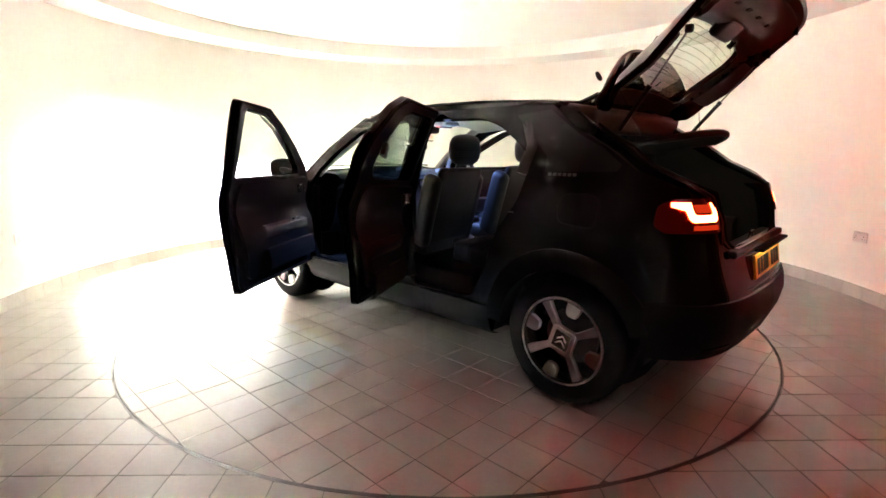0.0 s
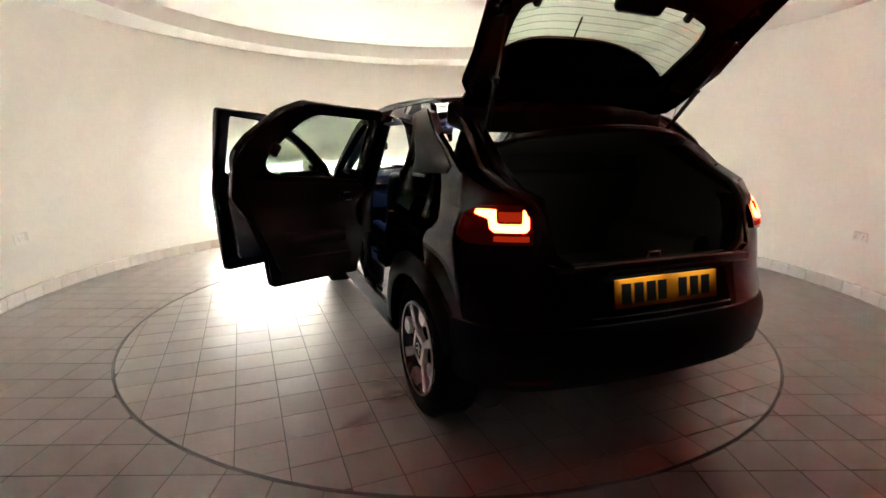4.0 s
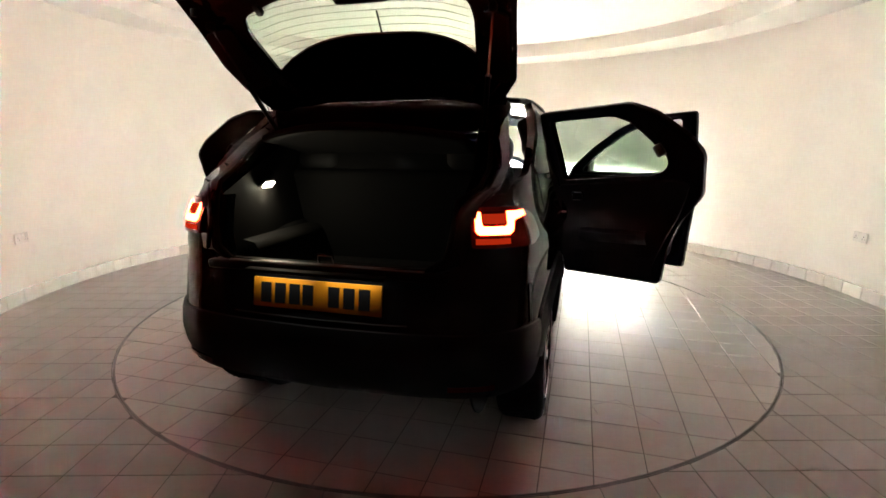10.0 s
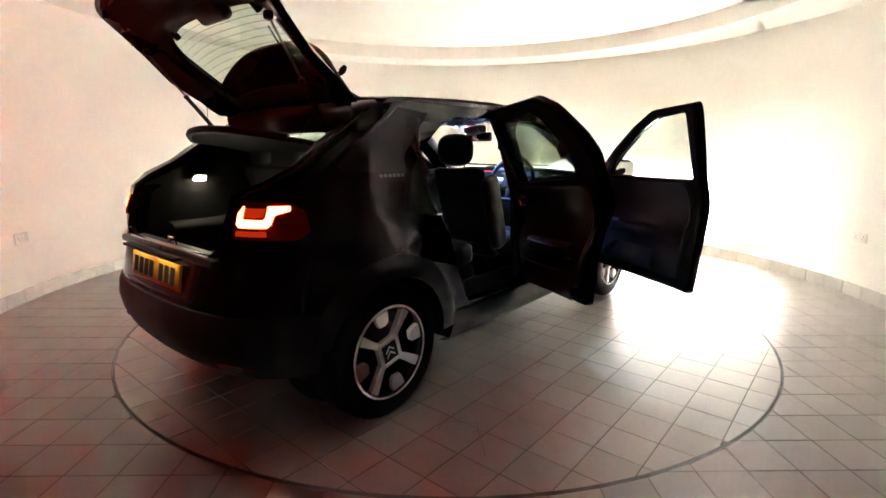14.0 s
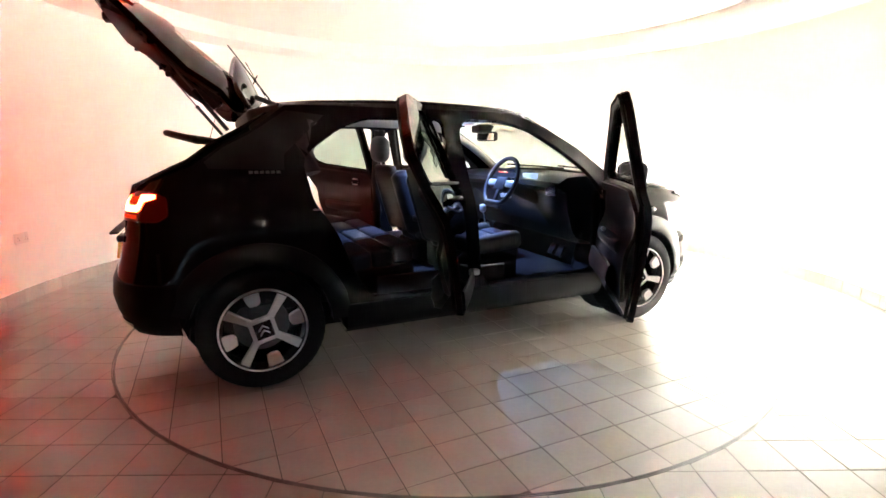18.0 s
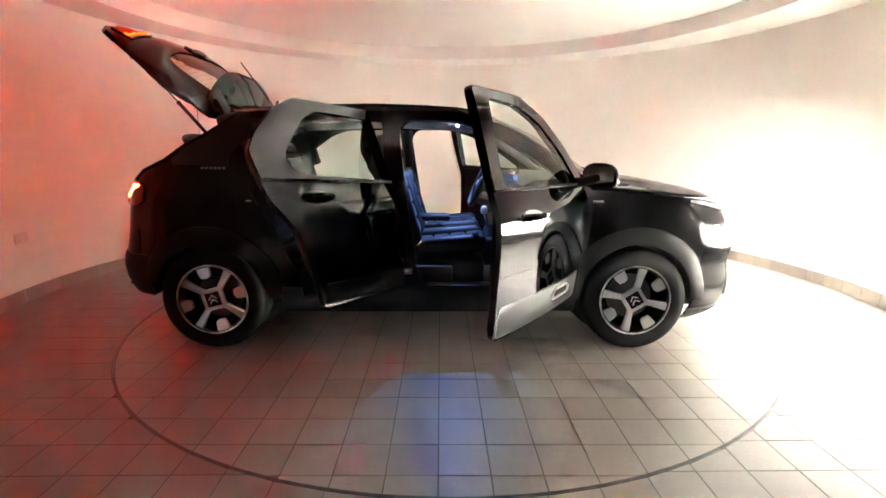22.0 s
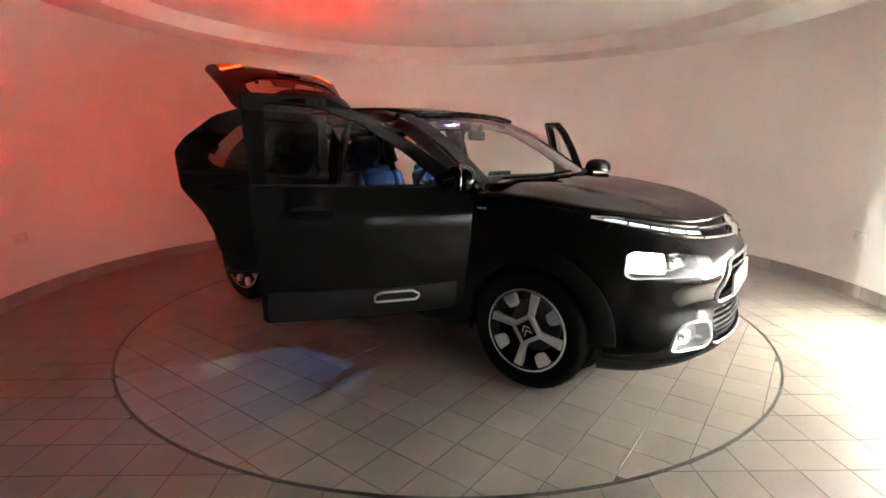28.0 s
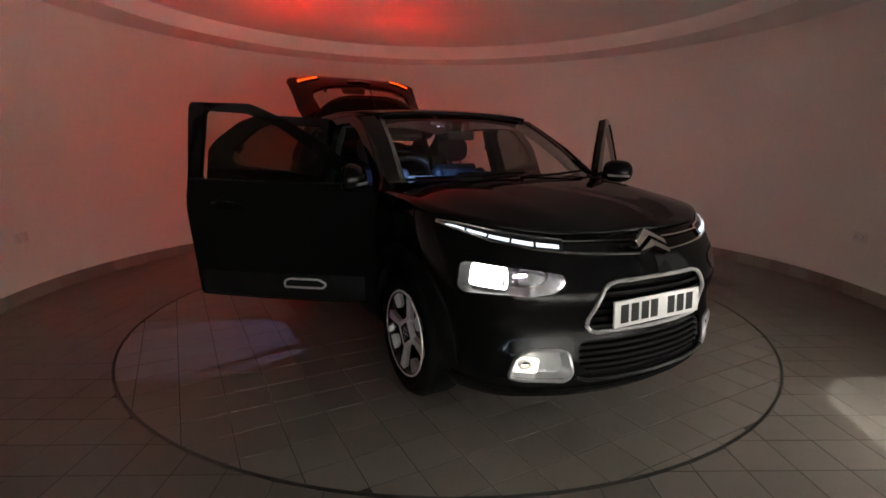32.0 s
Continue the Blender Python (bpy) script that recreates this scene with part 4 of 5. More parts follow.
def build_top(car):
    xs = np.linspace(-1.14, .45, 26)
    bs = np.linspace(-1, 1, 19)
    bm = grid([[Vector((x - .05 * b * b * ease(.2, .45, x), b * roof_half(x), roof_z(x, b * roof_half(x)))) for b in bs] for x in xs])
    solid(part("roof", bm, PAINT, car, "gloss black roof", 40, SHIFT), .02, -1.0)
    for sgn in (-1, 1):
        rows = []
        for x in np.linspace(-1.14, .30, 20):
            y = roof_half(x)
            a = Vector((x - .05 * ease(.2, .45, x), sgn * y, roof_z(x, y)))
            b = on_body(x, 1.452 if x < .2 else 1.452 - (x - .2) * .30, .004, sgn)
            rows.append([a, (a + b) / 2 + Vector((0, sgn * .012, .012)), b])
        bm = grid(rows)
        bmesh.ops.recalc_face_normals(bm, faces=bm.faces)
        part("roof_edge", bm, SATIN, car, "satin black roof edge", 50, SHIFT)
    # headlining
    bm = grid([[Vector((x, b * (roof_half(x) - .01), roof_z(x, b * roof_half(x)) - .045 - .03 * b ** 4)) for b in bs] for x in np.linspace(-1.10, .36, 16)])
    part("headlining", bm, HEADLINING, car, "pale grey headlining", 40, SHIFT)
    # bonnet
    edge = [on_body(s, tab(EDGE, s), 0, 1) for s in np.linspace(1.0, S_FRONT, 90)]
    rows = []
    for x in list(np.linspace(.99, 1.9, 18)) + list(np.linspace(1.92, edge[-1].x - .002, 10)):
        e = min(edge, key=lambda p: abs(p.x - x))
        i = max(1, next((k for k, p in enumerate(edge) if p.x >= x), len(edge) - 1))
        p, q = edge[i - 1], edge[i]
        k = 0 if q.x == p.x else min(1, max(0, (x - p.x) / (q.x - p.x)))
        e = p + (q - p) * k
        zc = max(tab(BONNET, x), e.z)
        rows.append([Vector((x, b * e.y, zc + (e.z - zc) * abs(b) ** 2.4 + .010 * ease(.45, .62, abs(b)) * (1 - ease(.70, .9, abs(b))) * (1 - ease(1.6, 2.0, x)))) for b in np.linspace(-1, 1, 25)])
    solid(part("bonnet", grid(rows), PAINT, car, "gloss black curved bonnet", 40, SHIFT), .015)
    # windscreen, cowl, wipers and front pillars
    def screen(k, b):
        lo = Vector((1.17 - .20 * b * b, .72 * b, 1.062 + .0 * b))
        hi = Vector((.455 - .07 * b * b, .60 * b, 1.452 - .022 * b * b))
        p = lo.lerp(hi, k)
        return p + Vector((.02, 0, .030)) * math.sin(math.pi * k) * (1 - .5 * b * b)
    ob = part("windscreen", grid([[screen(k, b) for b in np.linspace(-.97, .97, 17)] for k in np.linspace(.0, 1, 10)]), GLASS_CLEAR, car, "raked clear windscreen", 40, SHIFT)
    ob.visible_shadow = False
    part("screen_header", grid([[screen(k, b) + Vector((0, 0, .003)) for b in np.linspace(-.97, .97, 17)] for k in (.965, 1.015)]), SATIN, car, "", 40, SHIFT)
    for sgn in (-1, 1):
        a = [screen(k, sgn * .95) + Vector((0, 0, .003)) for k in np.linspace(-.02, 1.02, 10)]
        mid = [screen(k, sgn * 1.02) + Vector((0, sgn * .005, .004)) for k in np.linspace(-.02, 1.02, 10)]
        c = [on_body(p.x - .03, min(1.455, p.z - .005 + .0 * p.x), .004, sgn) for p in mid]
        bm = grid([a, mid, c])
        bmesh.ops.recalc_face_normals(bm, faces=bm.faces)
        part("front_pillar", bm, PAINT, car, "gloss black raked front pillar", 50, SHIFT)
        bm = tube([screen(k, sgn * .93) - Vector((.03, 0, .03)) for k in np.linspace(.02, 1, 8)], .032, 8)
        part("pillar_trim", bm, HEADLINING, car, "grey pillar trim inside", 50, SHIFT)
    part("cowl", grid([[Vector((x - .18 * b * b, .74 * b, z)) for b in np.linspace(-1, 1, 13)] for x, z in ((1.22, 1.052), (1.17, 1.050), (1.06, 1.045))]), PLASTIC, car, "", 40, SHIFT)
    for y0, y1 in ((-.60, .02), (-.02, .58)):
        pts = [screen(.045, y1 / .7), screen(.02, (y0 + y1) / 1.4) + Vector((.012, 0, .0)), screen(.0, y0 / .7)]
        part("wiper", tube([p + Vector((.01, 0, .014)) for p in pts], .008, 6), PLASTIC, car, "black wiper blade", 50, SHIFT)
    # aerial
    part("aerial_foot", prism([(-1.04, -.02), (-1.02, 0), (-1.04, .02), (-1.11, .014), (-1.11, -.014)], lambda a, b, k: Vector((a + .02 * k / .03, b * (1 - 10 * k), roof_z(-1.07, 0) - .002 + k)), .028), PLASTIC, car, "", 32, SHIFT)
    part("aerial", tube([(-1.085, 0, 1.49), (-1.33, 0, 1.83)], [.006, .0042], 6), PLASTIC, car, "thin black roof aerial leaning back", 32, SHIFT)
    # under the skin
    part("floor_pan", rbox(3.4, 1.30, .06, .02, 2, Matrix.Translation((.05, 0, .27))), PLASTIC, car, "", 32, SHIFT)
    part("floor_pan_middle", rbox(1.82, 1.58, .08, .02, 2, Matrix.Translation((.03, 0, .29))), PLASTIC, car, "", 32, SHIFT)
    part("carpet", rbox(1.85, 1.48, .03, .008, 2, Matrix.Translation((.05, 0, .35))), CARPET, car, "dark carpet", 32, SHIFT)
    part("bulkhead", rbox(.03, 1.46, .78, .01, 1, Matrix.Translation((.99, 0, .66))), CARPET, car, "", 32, SHIFT)
    part("engine_block", rbox(.62, .95, .5, .05, 2, Matrix.Translation((1.40, 0, .55))), PLASTIC, car, "", 32, SHIFT)
    part("rear_beam", rbox(.12, 1.30, .22, .03, 2, Matrix.Translation((-1.82, 0, .44))), PLASTIC, car, "", 32, SHIFT)


# ---------------------------------------------------------------- tailgate and boot
# the raised gate: distance from the hinge, middle of the skin (x, z), its side edge (x, z, half width)
GATE = [(0, -1.17, 1.490, -1.27, 1.415, .50), (.12, -1.25, 1.565, -1.335, 1.425, .57), (.22, -1.33, 1.640, -1.40, 1.510, .64), (.45, -1.49, 1.778, -1.54, 1.60, .655),
        (.65, -1.62, 1.882, -1.66, 1.725, .665), (.80, -1.73, 1.938, -1.745, 1.815, .68), (1.0, -1.93, 1.975, -1.845, 1.918, .69)]


def gate(u, b, out=0.0):
    """A place on the raised gate's skin: u from its hinge to its tip, b across it."""
    x, z, ex, ez, w = (tab([(r[0], r[k]) for r in GATE], u) for k in range(1, 6))
    x0, z0 = (tab([(r[0], r[k]) for r in GATE], u - .05) for k in (1, 2))
    x1, z1 = (tab([(r[0], r[k]) for r in GATE], u + .05) for k in (1, 2))
    l = math.hypot(x1 - x0, z1 - z0)
    k = abs(b) ** 3.4
    return Vector((x + (ex - x) * k + (z1 - z0) / l * out, w * b, z + (ez - z) * k - (x1 - x0) / l * out))


def build_gate(car):
    below = Vector((-1.2, 0, .6))
    full = [(u, 1) for u in np.linspace(.03, .96, 16)] + [(.99, .96), (1.0, .88), (1.0, 0), (1.0, -.88), (.99, -.96)] + [(u, -1) for u in np.linspace(.96, .03, 16)] + [(0, -.94), (0, .94)]
    pane = rounded([(.13, -.72), (.13, .72), (.22, .745), (.50, .765), (.575, .74), (.60, .5), (.605, 0), (.60, -.5), (.575, -.74), (.50, -.765), (.22, -.745)], .03)
    root = part("tailgate", panel(full, (pane,), lambda u, b: gate(u, b), .05, .10, below, .03), PAINT, car, "raised gloss black tailgate with a rear window", 40, SHIFT)
    ob = part("rear_window", panel(pane, (), lambda u, b: gate(u, b, -.008), .08, .12, below), GLASS_TINT, root, "tinted rear window with heater lines")
    ob.visible_shadow = False
    for i in range(11):
        u = .16 + .040 * i
        part("heater_line", tube([gate(u, b, -.012) for b in np.linspace(-.71, .71, 10)], .0008, 4), RUBBER, root)
    inner = [(.02 + u * .965, b * .96) for u, b in full]
    under = Vector((-1.6, 0, 3.2))
    part("inner_frame", panel(inner, (pane,), lambda u, b: gate(u, b, -.034), .06, .10, under), TRIM, root, "dark grained inner trim")
    trim = rounded([(.635, -.78), (.635, .78), (.90, .80), (.955, .66), (.955, -.66), (.90, -.80)], .04)
    part("inner_trim", panel(trim, (), lambda u, b: gate(u, b, -.050 - .030 * ease(.63, .72, u)), .05, .10, under, .02), TRIM, root, "moulded grey-black lower trim")
    for sgn in (-1, 1):
        side = [(u, sgn * b) for u, b in ((.20, .80), (.58, .815), (.62, .95), (.45, .955), (.22, .95))]
        part("side_trim", panel(rounded(side, .03), (), lambda u, b: gate(u, b, -.055), .06, .06, under, .015), TRIM, root, "moulded trim beside the window")
    # wiper motor cover and clips at the window's lower edge
    part("wiper_cover", rbox(.20, .24, .06, .028, 4, Matrix.Translation(gate(.70, -.09, -.05)) @ Matrix.Rotation(radians(42), 4, "Y")), TRIM, root, "rounded wiper motor cover")
    for b in (-.55, .62):
        part("trim_clip", rbox(.05, .028, .03, .008, 2, Matrix.Translation(gate(.585, b, -.03)) @ Matrix.Rotation(radians(42), 4, "Y")), PLASTIC, root)
    for b in (-.42, -.14, .14, .42):
        part("trim_slot", rbox(.02, .05, .006, .002, 1, Matrix.Translation(gate(.83, b, -.082)) @ Matrix.Rotation(radians(25), 4, "Y")), CARPET, root)
    # arched roof spoiler that stands up with the gate
    rows = []
    for k, off in ((0, 0), (.35, .006), (.7, .008), (.96, .0), (1.0, -.010), (.97, -.022), (.7, -.028), (.35, -.034), (.0, -.04)):
        row = []
        for b in np.linspace(-1, 1, 33):
            y = .585 * b
            base = gate(.045, y / .56 if abs(y) < .54 else math.copysign(.96, b)) + Vector((.012, 0, .004))
            reach = .235 * max(0, 1 - abs(b) ** 2.8) ** .5 * k + .02 * k
            row.append(Vector((base.x - .45 * reach + .89 * off, y, base.z + .89 * reach + .45 * off - .012 * math.sin(math.pi * k) * b * b)))
        rows.append(row)
    bm = grid(rows)
    bmesh.ops.recalc_face_normals(bm, faces=bm.faces)
    part("spoiler", bm, PAINT, root, "gloss black arched roof spoiler", 50)
    part("spoiler_joint", tube([Vector((-1.148 - .45 * k, -.215, 1.50 + .89 * k)) for k in (.0, .1, .2, .235)], .0025, 5), RUBBER, root)
    for y in (-.44, 0, .44):
        part("spoiler_grommet", cyl(.026, .026, .006, 20, Matrix.Translation((-1.247 + .10 * y * y, y, 1.588)) @ Matrix.Rotation(radians(-64), 4, "Y")), RUBBER, root, "oval rubber grommet")
    part("high_brake_lamp", rbox(.02, .26, .010, .003, 1, Matrix.Translation((-1.298, 0, 1.735)) @ Matrix.Rotation(.45, 4, "Y")), RED_LENS, root)
    # lamp halves, proud of the skin near the tip
    for sgn in (-1, 1):
        def block(u0, u1, b0, b1, lo, hi):
            us, bs = np.linspace(u0, u1, 5), np.linspace(b0, b1, 6)
            top = grid([[gate(u, sgn * b, hi) for b in bs] for u in us])
            ring = [(u, b0) for u in us] + [(u1, b) for b in bs[1:]] + [(u, b1) for u in us[-2::-1]] + [(u0, b) for b in bs[-2::-1]]
            wall = strip([gate(u, sgn * b, hi) for u, b in ring], [gate(u, sgn * b, lo) for u, b in ring])
            bm = join(top, wall)
            bmesh.ops.remove_doubles(bm, verts=bm.verts, dist=1e-4)
            bmesh.ops.recalc_face_normals(bm, faces=bm.faces)
            return bm
        lamp = part("gate_lamp", block(.800, .965, .57, .875, -.002, .010), RED_LENS, root, "red lamp half on the tailgate")
        bs = [sgn * b for b in np.linspace(.605, .855, 6)]
        band = [[gate(.832, b, .016) for b in bs], [gate(.852, b, .009) for b in bs]]
        part("light_band", strip(*band[::sgn]), GATE_GLOW, lamp, "bright red light band")
        ring = [(.826, .59, .024), (.862, .59, .017), (.862, .87, .017), (.826, .87, .024), (.826, .59, .024)]
        part("band_rim", strip([gate(u, sgn * b, h) for u, b, h in ring], [gate(u, sgn * b, .004) for u, b, h in ring]), GATE_RIM, lamp, "glowing orange-red rim")
        for i in range(6):
            b = .62 + .042 * i
            part("cell_wall", strip([gate(.827, sgn * b, .024), gate(.861, sgn * b, .018)], [gate(.827, sgn * b, .004), gate(.857, sgn * b, .004)]), WHEEL_BLACK, lamp)
        part("dim_field", block(.865, .94, .65, .84, .006, .016), TAIL_DIM, lamp, "dim orange-red field")
        # gas strut from the pillar to the gate's side
        a, top = Vector((-1.385, sgn * .505, 1.322)), Vector((-1.685, sgn * .585, 1.718))
        midp = a.lerp(top, .47)
        strut = part("gas_strut", tube([a, midp], .011, 8), SATIN, root, "black gas strut")
        part("strut_rod", tube([midp, top], .005, 6), DISC_STEEL, strut, "thin steel rod")
        part("strut_collar", tube([midp - (top - a) * .02, midp + (top - a) * .01], .0135, 8), SATIN, strut)
        part("strut_ball", rbox(.035, .03, .035, .010, 2, Matrix.Translation(top)), PLASTIC, root)
        part("gate_hinge", tube([(-1.10, sgn * .45, 1.452), (-1.16, sgn * .45, 1.470), (-1.24, sgn * .45, 1.50)], .014, 8), SATIN, root)
        part("bump_stop", cyl(.014, .010, .04, 10, Matrix.Translation(gate(.95, sgn * .86, -.05))), RUBBER, root)
        part("bump_stop", cyl(.012, .010, .03, 10, Matrix.Translation(gate(.74, sgn * .93, -.05))), RUBBER, root)
        p = prism([(0, 0), (.05, -.030), (.05, -.048), (0, -.018)], lambda y, z, k: gate(.70 + z, sgn * y / .6, .018 + k), .006)
        part("chevron", p, CHROME, root, "chrome chevron half")
    part("gate_latch", rbox(.06, .09, .04, .008, 2, Matrix.Translation(gate(.97, 0, -.05))), PLASTIC, root)
    part("gate_handle", panel(rounded([(.655, -.19), (.735, -.15), (.735, .15), (.655, .19)], .03), (), lambda u, b: gate(u, b, .016), .03, .06, below, .03), WHEEL_BLACK, root, "gloss black badge and handle plinth")


def build_boot(car):
    # frame round the opening, floor, sides and sill
    pts = [(-1.18, .50, 1.415), (-1.34, .525, 1.315), (-1.47, .55, 1.245), (-1.60, .57, 1.15), (-1.74, .56, 1.085), (-1.835, .50, 1.04), (-1.87, .49, .93), (-1.885, .47, .84), (-1.90, .40, .795), (-1.93, .0, .785)]
    for sgn in (-1, 1):
        edge = [Vector((x, sgn * y, z)) for x, y, z in pts]
        outer = [Vector((x + .0, sgn * (y + .075 * (1 if y > .42 else .2)), z - .002 + (.02 if i < 5 else 0))) for i, (x, y, z) in enumerate(pts)]
        deep = [p + Vector((.06, -sgn * .035 * (1 if abs(p.y) > .2 else 0), -.03)) for p in edge]
        bm = grid([outer, edge, deep])
        bmesh.ops.recalc_face_normals(bm, faces=bm.faces)
        solid(part("boot_frame", bm, PAINT, car, "gloss black channel round the boot opening", 50, SHIFT), .012)
        part("boot_seal", tube([p + Vector((.004, 0, .006)) for p in edge], .010, 8), RUBBER, car, "rubber boot seal", 50, SHIFT)
        side = [(-1.84, .64), (-1.83, 1.03), (-1.70, 1.09), (-1.55, 1.16), (-1.40, 1.25), (-1.16, 1.40), (-1.0, 1.40), (-1.0, .64)]
        bm = panel(side, (), lambda x, z: Vector((x, sgn * (.505 - .09 * ease(1.1, 1.45, z) + .02 * ease(-1.5, -1.2, x)), z)), .12, .12, Vector((0, sgn * 3, .9)))
        part("boot_side_trim", bm, TRIM, car, "dark boot side trim", 50, SHIFT)
        rows = [[Vector((x, sgn * (.50 - d), z)) for z, d in ((.64, .0), (.66, .07), (.80, .08), (.83, .06), (.84, 0))] for x in np.linspace(-1.70, -1.10, 8)]
        bm = grid(rows)
        bmesh.ops.recalc_face_normals(bm, faces=bm.faces)
        part("boot_side_ledge", bm, TRIM, car, "", 50, SHIFT)
    part("boot_floor", rbox(.92, 1.02, .03, .01, 2, Matrix.Translation((-1.40, 0, .63))), CARPET, car, "dark carpeted boot floor", 32, SHIFT)
    part("boot_sill", rbox(.10, .98, .035, .012, 3, Matrix.Translation((-1.885, 0, .785))), SATIN, car, "satin black boot sill", 40, SHIFT)
    part("boot_sill_wall", rbox(.03, .98, .17, .008, 2, Matrix.Translation((-1.845, 0, .71))), TRIM, car, "", 40, SHIFT)
    part("sill_gleam_strip", rbox(.03, .80, .004, .001, 1, Matrix.Translation((-1.905, 0, .804))), SILVER, car, "thin bright sill strip", 40, SHIFT)
    part("boot_striker", tube([(-1.88, -.03, .80), (-1.88, -.03, .835), (-1.88, .03, .835), (-1.88, .03, .80)], .007, 6), CHROME, car, "", 40, SHIFT)
    # raised parcel shelf hung on two cords
    shelf = []
    for k in np.linspace(0, 1, 14):
        x = -1.04 - .66 * k
        z = 1.20 + .095 * k + .014 * math.sin(math.pi * k)
        shelf.append([Vector((x + .15 * b * b * k * k, .46 * b, z + .028 * k - (.010 + .032 * k) * b * b)) for b in np.linspace(-1, 1, 17)])
    ob = part("parcel_shelf", grid(shelf), CARPET, car, "raised dark parcel shelf", 40, SHIFT)
    solid(ob, .022)
    bm = tube([Vector((-1.695 + .15 * b * b, .455 * b, 1.315 - .042 * b * b)) for b in np.linspace(-1, 1, 17)], .018, 8)
    part("shelf_edge", bm, TRIM, car, "", 40, SHIFT)
    for sgn in (-1, 1):
        part("shelf_cord", tube([(-1.47, sgn * .43, 1.285), (-1.40, sgn * .57, 1.50)], .0016, 4), RUBBER, car, "thin shelf cord", 40, SHIFT)
    part("shelf_back_panel", rbox(.03, 1.10, .26, .01, 2, Matrix.Translation((-1.17, 0, 1.10))), CARPET, car, "", 40, SHIFT)
    part("rear_header", rbox(.21, 1.16, .125, .03, 3, Matrix.Translation((-1.185, 0, 1.385)) @ Matrix.Rotation(-.22, 4, "Y")), TRIM, car, "", 40, SHIFT)
    # boot lamp on the left side
    lamp = part("boot_lamp", rbox(.075, .016, .040, .004, 2, Matrix.Translation((-1.52, .480, 1.075)) @ Matrix.Rotation(.8, 4, "X")), SILVER, car, "lit boot lamp", 40, SHIFT)
    part("lamp_lens", rbox(.062, .008, .030, .003, 2, Matrix.Translation((-1.52, .473, 1.066)) @ Matrix.Rotation(.8, 4, "X")), BOOT_GLOW, lamp, "warm white strip of added fill light")
    # number plates: letters stand as plain bars
    for rear in (True, False):
        if rear:
            c, tilt = Vector((-1.963, 0, .700)), .16
        else:
            c, tilt = Vector((2.138, 0, .578)), .05
        sx = -1 if rear else 1
        mm = SHIFT @ Matrix.Translation(c) @ Matrix.Rotation(-sx * tilt, 4, "Y")
        pl = part("rear_number_plate" if rear else "front_number_plate", rbox(.012, .52, .111, .003, 2), PLATE_AMBER if rear else PLATE_WHITE, car, "amber number plate with black bars" if rear else "white number plate with black bars", 40, mm)
        for i, y in enumerate((-.205, -.145, -.085, -.030, .075, .135, .195)):
            w = .044
            part("plate_bar", rbox(.002, w, .076, .0004, 1, Matrix.Translation((sx * .0070, y * -sx * -1 if rear else y, 0))), PLATE_INK, pl)
    # made-up fill light that brightens the rear plate evenly
    lamp = part("plate_lamp", rbox(.04, .56, .014, .004, 2, Matrix.Translation((-1.975, 0, .786))), PLASTIC, car, "housing of an added fill light over the number plate", 40, SHIFT)
    for y in (-.14, .14):
        part("lamp_lens", strip([Vector((-1.982, y - .11, .7785)), Vector((-1.982, y + .11, .7785))], [Vector((-1.974, y - .11, .7785)), Vector((-1.974, y + .11, .7785))]), PLATE_FILL, lamp, "white strip of added fill light")
    # plate recess
    rows = [[on_body(s, z, o, sg) for z, o in ((.615, .004), (.63, -.012), (.755, -.018), (.772, .002))] for sg, s in [(1, q) for q in np.linspace(s_at(.36, False), S_REAR, 7)] + [(-1, q) for q in np.linspace(S_REAR, s_at(.36, False), 7)[1:]]]
    bm = grid(rows)
    bmesh.ops.recalc_face_normals(bm, faces=bm.faces)
    part("plate_recess", bm, PLASTIC, car, "", 40, SHIFT)


